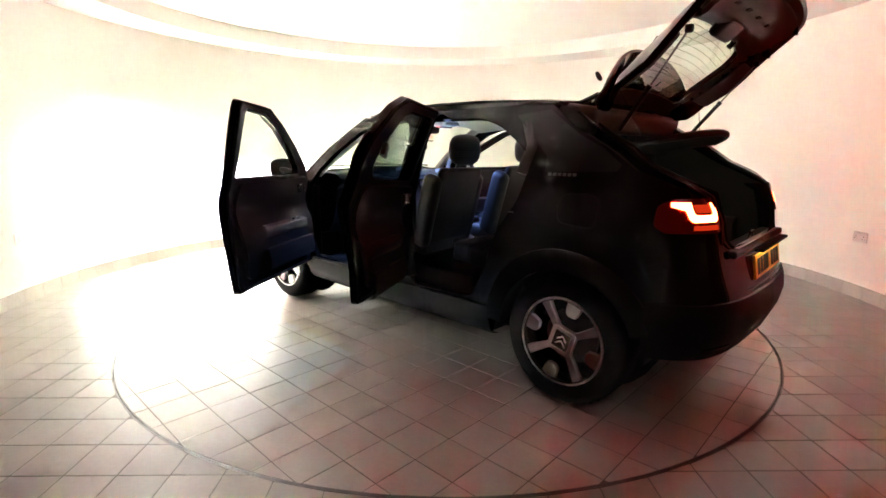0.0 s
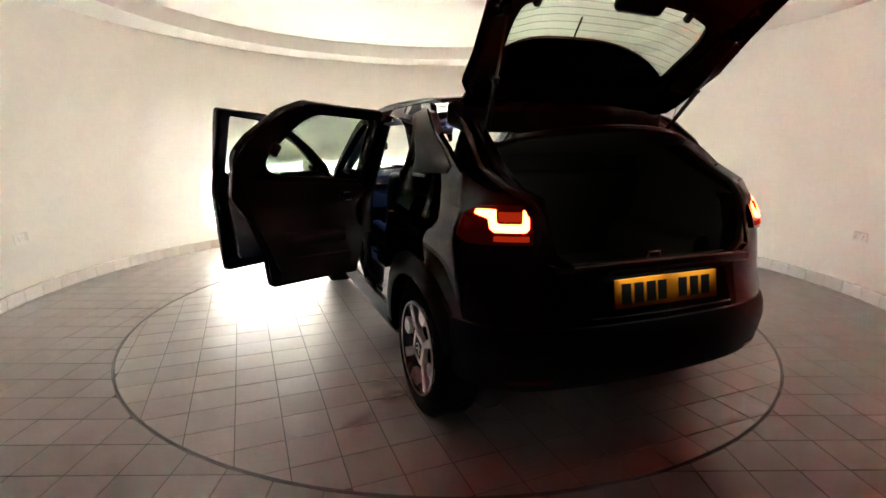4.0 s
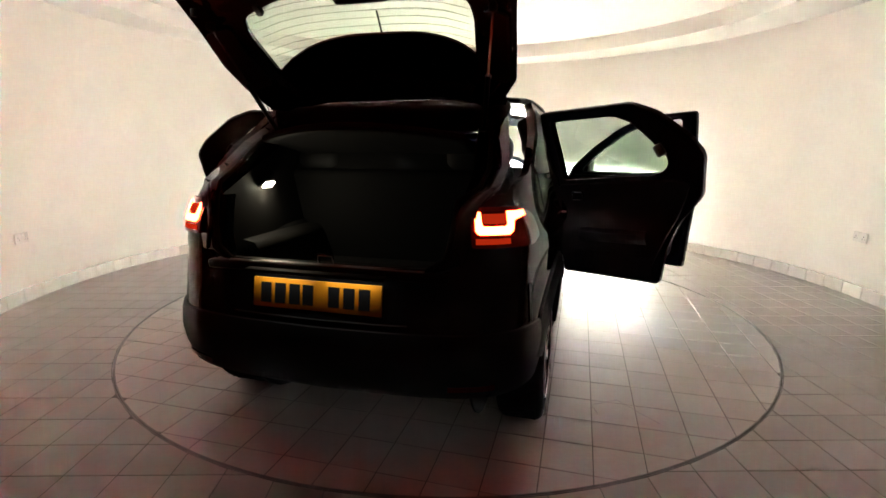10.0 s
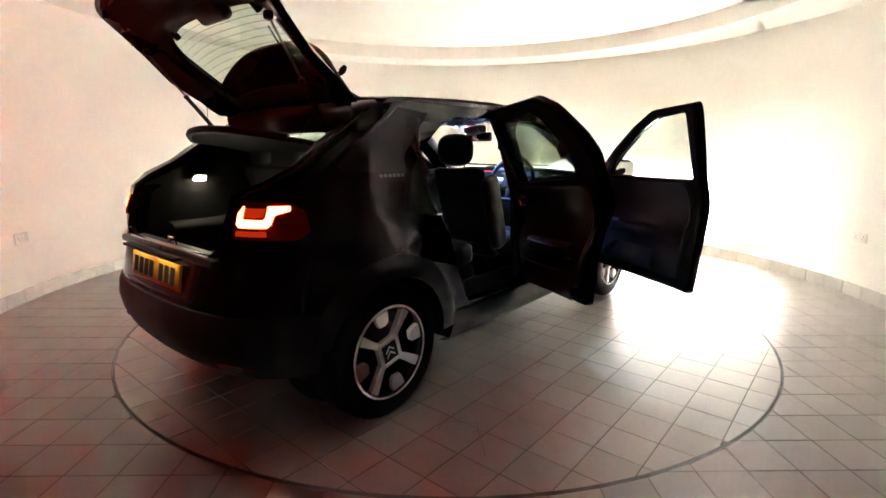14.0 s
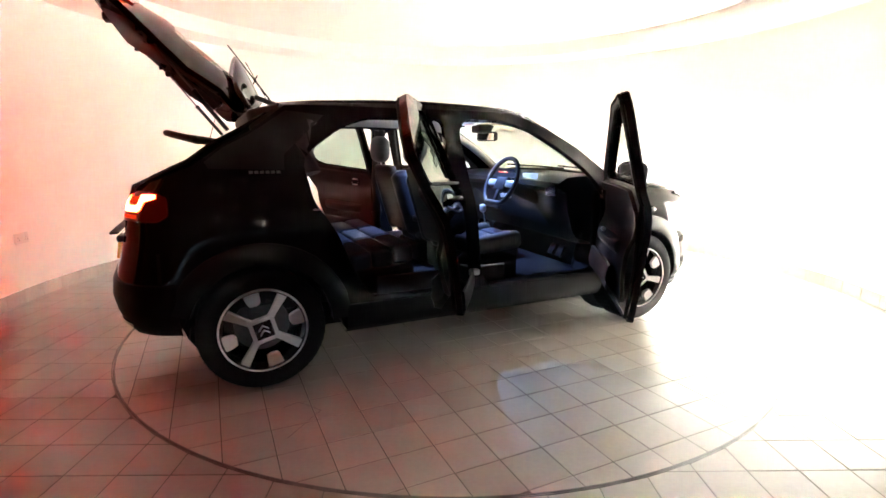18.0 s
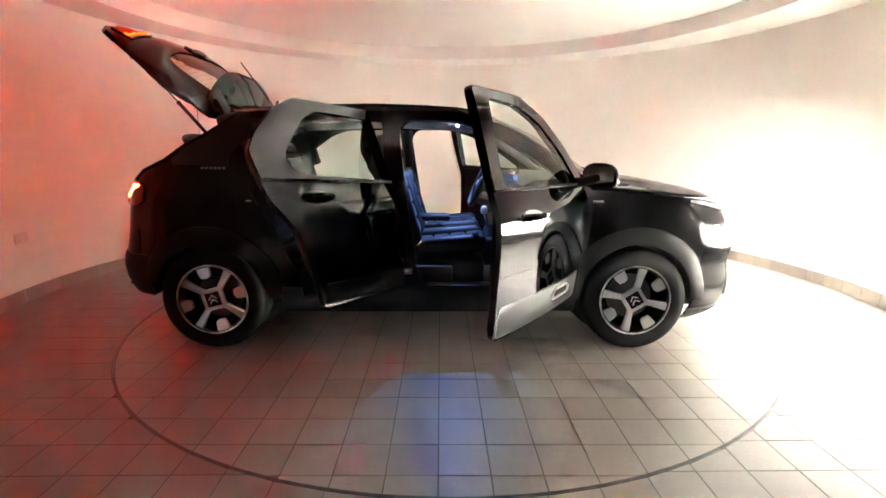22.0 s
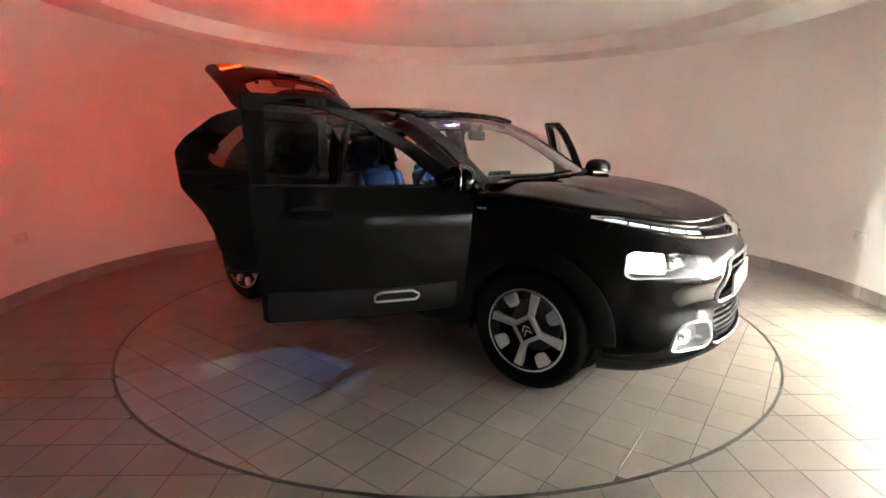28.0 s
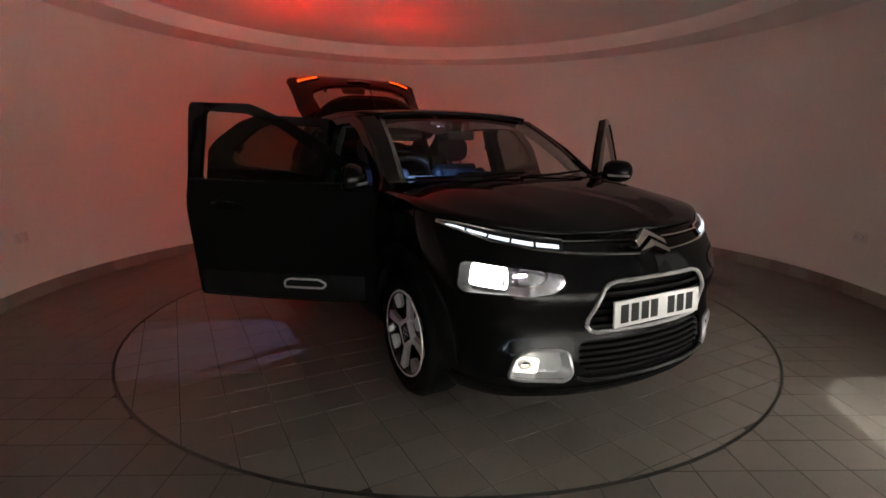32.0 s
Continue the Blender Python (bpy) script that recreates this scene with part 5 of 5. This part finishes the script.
# ---------------------------------------------------------------- wheels
def build_wheel(car, x, sgn, spin):
    outer = .81
    m = SHIFT @ Matrix.Translation((x, sgn * (outer - .1), TYRE_R)) @ Matrix.Rotation(radians(spin), 4, "Y")
    prof = [(.205, -.085), (.235, -.098), (.275, -.102), (.303, -.094), (.315, -.080), (.318, -.05), (.318, .05), (.315, .080), (.303, .094), (.275, .102), (.235, .098), (.216, .090)]
    n = 56
    bm = grid([[Vector((r * math.cos(k * math.tau / n), sgn * w, r * math.sin(k * math.tau / n))) for r, w in prof] for k in range(n + 1)])
    bmesh.ops.remove_doubles(bm, verts=bm.verts, dist=1e-5)
    bmesh.ops.recalc_face_normals(bm, faces=bm.faces)
    wheel = part("wheel", bm, RUBBER, car, "black tyre on a two-tone alloy wheel", 40, m)
    tread = join(*[rbox(.006, .15, .004, 0, 1, Matrix.Rotation(k * math.tau / 48, 4, "Y") @ Matrix.Translation((0, 0, .3185)) @ Matrix.Rotation(.35, 4, "Z")) for k in range(48)])
    part("tread_block", tread, RUBBER, wheel)
    rim = [(.216, .092), (.222, .098), (.218, .104), (.206, .102), (.196, .080), (.190, .02), (.185, -.07)]
    bm = grid([[Vector((r * math.cos(k * math.tau / n), sgn * w, r * math.sin(k * math.tau / n))) for r, w in rim] for k in range(n + 1)])
    bmesh.ops.recalc_face_normals(bm, faces=bm.faces)
    part("rim", bm, WHEEL_BLACK, wheel, "gloss black rim")
    ring = [(.2215, .0985), (.2185, .105), (.211, .1045), (.2085, .099)]
    bm = grid([[Vector((r * math.cos(k * math.tau / n), sgn * w, r * math.sin(k * math.tau / n))) for r, w in ring] for k in range(n + 1)])
    bmesh.ops.recalc_face_normals(bm, faces=bm.faces)
    part("rim_edge", bm, ALLOY, wheel, "bright machined rim edge")
    part("brake_disc", cyl(.14, .14, .02, 32, Matrix.Translation((0, sgn * -.02, 0)) @ Matrix.Rotation(math.pi / 2, 4, "X")), DISC_STEEL, wheel)
    part("wheel_back", cyl(.188, .188, .01, 32, Matrix.Translation((0, sgn * -.06, 0)) @ Matrix.Rotation(math.pi / 2, 4, "X")), WHEEL_BLACK, wheel)

    def flat(loop, lo, hi, name, mat, turn, label="", dish=0.0):
        c, s = math.cos(turn), math.sin(turn)
        bm = prism(loop, lambda a, b, k: Vector((a * c - b * s, sgn * (lo + k - dish * (1 - math.hypot(a, b) / .2)), a * s + b * c)), hi - lo)
        bmesh.ops.bevel(bm, geom=bm.edges[:], offset=.003, segments=1, affect="EDGES")
        part(name, bm, mat, wheel, label)

    for k in range(4):
        a = k * math.tau / 4 + math.pi / 4
        flat([(-.017, .05), (.017, .05), (.0165, .11), (.022, .18), (.025, .208), (-.025, .208), (-.022, .18), (-.0165, .11)], .066, .095, "spoke", ALLOY, a, "machined alloy spoke", .012)
        b = a + math.pi / 4
        flat([(-.040, .206), (.040, .206), (.036, .165), (.030, .142), (.010, .132), (-.026, .138), (-.035, .165)][::1], .070, .094, "paddle", ALLOY, b, "bright alloy paddle")
        flat([(-.056, .043), (.056, .043), (.066, .053), (.045, .066), (-.045, .066), (-.066, .053)], .066, .0935, "hub_frame", ALLOY, b, "machined hub frame side")
    hub = rounded([(-.050, -.050), (.050, -.050), (.050, .050), (-.050, .050)], .018)
    flat(hub, .068, .092, "hub_cap", WHEEL_BLACK, 0, "square black hub cap")
    for dz in (.012, -.014):
        flat([(-.026, dz - .016), (0, dz + .008), (.026, dz - .016), (.026, dz - .006), (0, dz + .018), (-.026, dz - .006)], .090, .0945, "chevron", SILVER, 0, "silver chevron")
    return wheel


# ---------------------------------------------------------------- seats and cabin
def pad(rows, mat, name, parent, at=None, label=""):
    bm = grid(rows)
    bmesh.ops.recalc_face_normals(bm, faces=bm.faces)
    return part(name, bm, mat, parent, label, 50, at)


def cushion(cx, cy, cz, lx, ly, lz, tilt, mat, name, parent, at=None, label="", r=.045):
    bm = rbox(lx, ly, lz, r, 4, Matrix.Translation((cx, cy, cz)) @ Matrix.Rotation(tilt, 4, "Y"))
    return part(name, bm, mat, parent, label, 60, at)


def pillow(cx, cy, cz, lx, ly, lz, mat, name, parent, label=""):
    """A padded headrest: a ball drawn out to a soft box."""
    bm = bmesh.new()
    bmesh.ops.create_uvsphere(bm, u_segments=24, v_segments=14, radius=1)
    for v in bm.verts:
        v.co = Vector([c + math.copysign(abs(p) ** k, p) * d / 2 for c, p, d, k in zip((cx, cy, cz), v.co, (lx, ly, lz), (.9, .7, .7))])
    return part(name, bm, mat, parent, label, 60)


def front_seat(car, y):
    base = part("front_seat", rbox(.46, .42, .16, .03, 2, Matrix.Translation((.16, y, .44))), PLASTIC, car, "dark grey cloth front seat with a headrest", 40, SHIFT)
    for k in range(4):
        cushion(.34 - .115 * k, y, .605 - .012 * k, .118, .31, .11, -.10, CLOTH, "seat_panel", base, None, "ribbed cloth panel", .03)
    for s in (-1, 1):
        cushion(.16, y + s * .205, .615, .48, .10, .12, -.08, LEATHER, "side_bolster", base, None, "", .045)
    for k in range(4):
        x, z = -.10 - .030 * k, .69 + .105 * k
        cushion(x, y, z, .11, .32, .112, -.28, CLOTH, "back_panel", base, None, "ribbed cloth panel", .03)
    for s in (-1, 1):
        cushion(-.14, y + s * .205, .83, .14, .10, .50, -.28, LEATHER, "back_bolster", base, None, "", .05)
    cushion(-.185, y, .86, .06, .40, .52, -.28, TRIM, "seat_back", base, None, "", .03)
    pillow(-.285, y, 1.225, .12, .265, .20, LEATHER, "headrest", base, "rounded headrest")
    for s in (-1, 1):
        part("headrest_post", tube([(-.245, y + s * .06, 1.06), (-.275, y + s * .06, 1.16)], .006, 8), CHROME, base)
    part("seat_lever", tube([(.30, y + .24, .46), (.10, y + .245, .48)], .014, 8), PLASTIC, base)


def build_cabin(car):
    for y in (-.36, .36):
        front_seat(car, y)
    bench = part("rear_seat", rbox(.60, 1.22, .20, .05, 3, Matrix.Translation((-.68, 0, .45))), TRIM, car, "dark grey cloth rear bench with headrests", 40, SHIFT)
    for y, w in ((-.40, .40), (0, .36), (.40, .40)):
        for k in range(4):
            cushion(-.46 - .13 * k, y, .605 - .016 * k, .135, w, .12, -.08, CLOTH, "seat_panel", bench, None, "ribbed cloth panel", .03)
        for k in range(3):
            cushion(-1.02 - .05 * k, y, .77 + .15 * k, .12, w, .155, -.33, CLOTH, "back_panel", bench, None, "ribbed cloth panel", .03)
    cushion(-1.11, 0, .86, .07, 1.22, .56, -.33, CARPET, "seat_back", bench, None, "", .02)
    for y in (-.40, .40):
        pillow(-1.15, y, 1.19, .10, .28, .16, LEATHER, "headrest", bench)
    # dashboard
    prof = [(.99, 1.062), (.80, 1.065), (.66, 1.055), (.60, 1.02), (.60, .985), (.66, .95), (.68, .83), (.72, .70), (.80, .60), (.99, .58)]
    n = 15
    bm = grid([[Vector((x - (.03 if x < .7 else 0) * (1 - b * b), .71 * b, z - .010 * b * b)) for x, z in prof] for b in np.linspace(-1, 1, n)])
    bmesh.ops.recalc_face_normals(bm, faces=bm.faces)
    dash = part("dashboard", bm, TRIM, car, "dark moulded dashboard", 40, SHIFT)
    part("screen_housing", rbox(.03, .27, .14, .012, 2, Matrix.Translation((.64, .0, 1.015)) @ Matrix.Rotation(.15, 4, "Y")), WHEEL_BLACK, dash)
    part("centre_screen", rbox(.004, .13, .075, .001, 1, Matrix.Translation((.621, .035, 1.018)) @ Matrix.Rotation(.15, 4, "Y")), SCREEN_RED, dash, "lit centre screen")
    part("screen_line", rbox(.004, .035, .045, .001, 1, Matrix.Translation((.619, .085, 1.018)) @ Matrix.Rotation(.15, 4, "Y")), SCREEN_PALE, dash)
    part("instrument_screen", rbox(.004, .18, .065, .001, 1, Matrix.Translation((.60, -.37, 1.03)) @ Matrix.Rotation(.2, 4, "Y")), SCREEN_BLUE, dash, "lit instrument screen")
    for y in (-.62, -.14, .14, .62):
        part("air_vent", rbox(.02, .11, .07, .010, 2, Matrix.Translation((.602, y, .955))), WHEEL_BLACK, dash)
    part("glovebox", rbox(.06, .42, .16, .02, 3, Matrix.Translation((.685, .37, .82))), TRIM, dash)
    for y in (-.05, 0, .05):
        part("control_knob", cyl(.018, .016, .02, 16, Matrix.Translation((.635, y, .87)) @ Matrix.Rotation(-math.pi / 2, 4, "Y")), SILVER, dash)
    # steering wheel on its column
    c = Vector((.36, -.37, 1.005))
    q = Matrix.Translation(c) @ Matrix.Rotation(radians(-66), 4, "Y")
    ring = []
    for k in range(40):
        a = k * math.tau / 40
        r = .178
        p = Vector((r * math.cos(a), r * math.sin(a), 0))
        p.x = max(p.x, -.150)
        ring.append(q @ p)
    wheel = part("steering_wheel", tube(ring, .0155, 10, True), LEATHER, car, "flat-bottomed leather steering wheel", 50, SHIFT)
    part("hub", rbox(.11, .15, .045, .02, 3, q @ Matrix.Translation((-.01, 0, -.015))), TRIM, wheel)
    for y in (-1, 1):
        part("wheel_spoke", rbox(.045, .12, .018, .006, 2, q @ Matrix.Translation((-.005, y * .115, -.005))), SILVER, wheel, "silver spoke")
    part("lower_spoke", rbox(.10, .035, .018, .006, 2, q @ Matrix.Translation((-.10, 0, -.005))), TRIM, wheel)
    part("column", tube([c + Vector((.03, 0, -.01)), Vector((.72, -.37, .86))], .045, 12), TRIM, wheel)
    for y in (-1, 1):
        part("stalk", tube([c + Vector((.06, 0, -.02)), c + Vector((.05, y * .17, .02))], .008, 8), TRIM, wheel)
    # console
    con = part("centre_console", rbox(.75, .16, .22, .03, 3, Matrix.Translation((.35, 0, .47))), TRIM, car, "dark centre console", 40, SHIFT)
    part("gear_boot", cyl(.055, .025, .09, 20, Matrix.Translation((.46, 0, .62))), LEATHER, con)
    part("gear_lever", tube([(.46, 0, .64), (.43, 0, .76)], .009, 8), CHROME, con)
    part("gear_knob", rbox(.05, .05, .065, .022, 4, Matrix.Translation((.428, 0, .78))), SILVER, con)
    part("handbrake", tube([(.28, -.03, .60), (.08, -.03, .68)], .014, 8), LEATHER, con)
    part("console_armrest", rbox(.30, .11, .05, .02, 3, Matrix.Translation((.02, .05, .72))), LEATHER, con)
    for y in (-.43, -.33):
        part("pedal", rbox(.02, .06, .09, .006, 2, Matrix.Translation((.86, y, .48)) @ Matrix.Rotation(.5, 4, "Y")), PLASTIC, con)
    # roof console with its reading lamps, rear-view mirror
    roofc = part("roof_console", rbox(.17, .16, .03, .012, 3, Matrix.Translation((.235, 0, 1.415))), HEADLINING, car, "grey roof console with lit lamps", 40, SHIFT)
    for y in (-.045, 0, .045):
        bm = bmesh.new()
        bm.faces.new([bm.verts.new(p) for p in ((.215, y - .005, 1.3975), (.215, y + .005, 1.3975), (.225, y + .005, 1.3975), (.225, y - .005, 1.3975))])
        part("lamp_lens", bm, DOME_GLOW, roofc, "cold white reading lamp")
        part("lamp_shade", cyl(.0165, .0165, .0105, 20, Matrix.Translation((.22, y, 1.3925)), False), RUBBER, roofc)
    part("warning_light", rbox(.014, .05, .006, .001, 1, Matrix.Translation((.29, 0, 1.398))), SCREEN_RED, roofc)
    mir = part("rear_view_mirror", rbox(.035, .23, .07, .02, 3, Matrix.Translation((.455, 0, 1.325)) @ Matrix.Rotation(radians(8), 4, "Z")), TRIM, car, "dark rear-view mirror", 40, SHIFT)
    part("mirror_face", rbox(.004, .21, .055, .002, 1, Matrix.Translation((.436, -.002, 1.325)) @ Matrix.Rotation(radians(8), 4, "Z")), MIRROR, mir)
    part("sensor_housing", rbox(.11, .15, .065, .02, 3, Matrix.Translation((.405, 0, 1.382))), TRIM, mir)
    part("mirror_stem", tube([(.46, 0, 1.34), (.50, 0, 1.405)], .012, 8), TRIM, mir)
    # pillar trims inside and belts
    for sgn in (-1, 1):
        pts = [on_body(-.19, z, -.05, sgn) for z in (.45, .7, .95, 1.2, 1.38)]
        part("centre_pillar_trim", tube(pts, .045, 10), TRIM, car, "dark centre pillar trim", 50, SHIFT)
        part("seat_belt", strip([p + Vector((-.02, -sgn * .048, 0)) for p in pts[1:]], [p + Vector((.02, -sgn * .048, 0)) for p in pts[1:]]), CARPET, car, "", 50, SHIFT)
        part("belt_guide", rbox(.03, .03, .05, .01, 2, Matrix.Translation(on_body(-.19, 1.25, -.10, sgn))), PLASTIC, car, "", 50, SHIFT)
        part("door_check", rbox(.10, .05, .035, .008, 2, Matrix.Translation(on_body(-.12, .51, .01, sgn))), SILVER, car, "steel hinge bracket on the pillar", 50, SHIFT)
        part("pillar_striker", tube([on_body(-1.03, .93, .0, sgn), on_body(-1.03, .93, .02, sgn), on_body(-1.0, .93, .02, sgn)], .006, 6), CHROME, car, "", 50, SHIFT)
        pts = [on_body(x, z, -.05, sgn) for x, z in ((-1.02, 1.1), (-1.05, 1.24), (-1.0, 1.36))]
        part("rear_pillar_trim", tube(pts, .06, 10), TRIM, car, "", 50, SHIFT)
        part("scuttle_side", rbox(.10, .02, .55, .01, 1, Matrix.Translation((.93, sgn * .72, .68))), TRIM, car, "", 50, SHIFT)
        part("inner_side", rbox(.85, .02, .22, .01, 1, Matrix.Translation((-.25, sgn * .735, .41))), TRIM, car, "", 50, SHIFT)
        part("wheel_box", rbox(.62, .20, .5, .05, 2, Matrix.Translation((-1.28, sgn * .60, .62))), CARPET, car, "", 50, SHIFT)


def build_car():
    car = tagged(new("hatchback_car"), "gloss black five-door hatchback with all doors and tailgate open, lamps lit", "car")
    build_top(car)
    for sgn in (-1, 1):
        side_parts(car, sgn)
    build_gate(car)
    build_boot(car)
    build_cabin(car)
    for x in (AXLE, -AXLE):
        for sgn in (-1, 1):
            build_wheel(car, x, sgn, {(True, False): -33, (False, False): -15, (True, True): 20, (False, True): -18}[x > 0, sgn > 0])
    return car


# ---------------------------------------------------------------- floor, skirting and turntable
def build_floor():
    bm = bmesh.new()
    ring = [bm.verts.new((p.x, p.y, -0.0018)) for p in room_line(0.02) + [Vector((ROOM_C.x - MOUTH_X, BACK)), Vector((ROOM_C.x + MOUTH_X, BACK))]]
    hole = [bm.verts.new(((TURN_R + 0.008) * math.cos(k * math.tau / 144), (TURN_R + 0.008) * math.sin(k * math.tau / 144), -0.0018)) for k in range(144)]
    edges = [bm.edges.new((l[i], l[(i + 1) % len(l)])) for l in (ring, hole) for i in range(len(l))]
    bmesh.ops.triangle_fill(bm, edges=edges, use_beauty=True)
    low = [bm.verts.new((v.co.x, v.co.y, -0.08)) for v in hole]
    for i in range(144):
        bm.faces.new((hole[i], hole[(i + 1) % 144], low[(i + 1) % 144], low[i]))
    bm.faces.new(low)
    floor = tagged(new("floor", finish(bm, "floor", GROUT)), "beige square tiled floor with dark joints", "floor", kind="structure")

    def cut(poly, c):
        if c.length < TURN_R - 0.2 or c.y < BACK + 0.1:
            return None
        if c.length < TURN_R + 0.3:
            n = c.normalized()
            poly = clip_line(poly, n * (TURN_R + 0.010), n)
        q = c - ROOM_C
        if q.length > ROOM_R + 0.2 and q.y > MOUTH_Y - ROOM_C.y:
            return None
        if poly and q.length > ROOM_R - 0.3 and q.y > MOUTH_Y - ROOM_C.y:
            n = -q.normalized()
            poly = clip_line(poly, ROOM_C - n * (ROOM_R - 0.012), n)
        if poly and c.y < MOUTH_Y + 0.1:
            for sx in (-1, 1):
                if poly:
                    poly = clip_line(poly, ROOM_C + Vector((sx * (MOUTH_X - 0.012), 0)), Vector((-sx, 0)))
        return poly

    lay(floor, TILE, 1.4, (0.113, -2.092), cut, lambda c: (c - Vector((0, -2.6))).length, 300, "beige floor tiles farther from the doorway")
    bm = bmesh.new()
    n = 144
    for r0, r1, z in ((TURN_R + 0.0045, TURN_R + 0.0085, 0.002),):
        rings = [[bm.verts.new((r * math.cos(k * math.tau / n), r * math.sin(k * math.tau / n), zz)) for k in range(n)] for r, zz in ((r0, -0.02), (r0, z), (r1, z), (r1, -0.02))]
        for a, b in zip(rings, rings[1:]):
            for k in range(n):
                bm.faces.new((a[k], a[(k + 1) % n], b[(k + 1) % n], b[k]))
    part("edge_trim", bm, RIM_STEEL, floor, "thin dark steel ring round the turntable")
    # skirting tiles
    base = tagged(new("baseboard"), "low grey-beige tiled skirting along the wall", "baseboard", kind="structure")
    mesh = finish(rbox(0.206, 0.012, 0.108, 0.002, 1), "tile", SKIRT)
    a = -radians(SWEEP)
    step = 0.21 / ROOM_R
    while a < math.pi + radians(SWEEP):
        ob = new("tile", mesh)
        ob.parent = base
        ob.matrix_basis = Matrix.Translation((ROOM_C.x + (ROOM_R - 0.007) * math.cos(a), ROOM_C.y + (ROOM_R - 0.007) * math.sin(a), 0.054)) @ Matrix.Rotation(a + math.pi / 2, 4, "Z")
        a += step


def build_turntable():
    root = tagged(new("turntable"), "round turntable flush with the floor, laid with beige square tiles", "turntable")
    n = 144
    bm = bmesh.new()
    top = [bm.verts.new((TURN_R * math.cos(k * math.tau / n), TURN_R * math.sin(k * math.tau / n), -0.0018)) for k in range(n)]
    low = [bm.verts.new((v.co.x, v.co.y, -0.06)) for v in top]
    bm.faces.new(top)
    for k in range(n):
        bm.faces.new((low[k], low[(k + 1) % n], top[(k + 1) % n], top[k]))
    part("bed", bm, GROUT, root)
    bm = bmesh.new()
    rings = [[bm.verts.new((r * math.cos(k * math.tau / n), r * math.sin(k * math.tau / n), z)) for k in range(n)] for r, z in ((TURN_R - 0.006, -0.01), (TURN_R - 0.006, 0.002), (TURN_R - 0.001, 0.002), (TURN_R - 0.001, -0.03))]
    for a, b in zip(rings, rings[1:]):
        for k in range(n):
            bm.faces.new((a[k], a[(k + 1) % n], b[(k + 1) % n], b[k]))
    part("edge_ring", bm, RIM_STEEL, root, "dark steel edge ring")

    def cut(poly, c):
        if c.length > TURN_R + 0.2:
            return None
        if c.length > TURN_R - 0.3:
            nrm = -c.normalized()
            poly = clip_line(poly, -nrm * (TURN_R - 0.008), nrm)
        return poly

    # an old scuff on the tiles
    scuff = [Vector(p) for p in ((-1.597, -1.13), (-1.41, -1.12), (-1.327, -1.091), (-1.242, -1.217), (-1.292, -1.26), (-1.423, -1.392), (-1.549, -1.199))]
    bm = bmesh.new()
    for a, b in list(zip(scuff, scuff[1:]))[1:5]:
        n = (b - a).normalized()
        w = Vector((-n.y, n.x)) * 0.0013
        bm.faces.new([bm.verts.new((p.x, p.y, 0.0016)) for p in (a - w, b - w, b + w, a + w)])
    part("scuff_mark", bm, RIM_STEEL, root, "thin dark scuff lines")
    lay(root, TILE_TURN, 0.0, (-0.258, -1.497), cut, lambda c: -c.length, 300, "beige tiles under the middle of the car")
    return root


# ---------------------------------------------------------------- what turns
def motions():
    rows = [(0.5 * k, pose(0, 0, 0, 0, 0, HEADING + SPEED * 0.5 * k)) for k in range(65)]
    walk(car, rows)
    walk(turntable, rows)


build_room()
for angle, height in ((186.1, 0.517), (-1.75, 0.514)):
    foot = ROOM_C + Vector((math.cos(radians(angle)), math.sin(radians(angle)))) * (ROOM_R - 0.004)
    socket(Matrix.Translation((foot.x, foot.y, height)) @ Matrix.Rotation(radians(angle - 90), 4, "Z"))
car = build_car()
build_floor()
turntable = build_turntable()
motions()
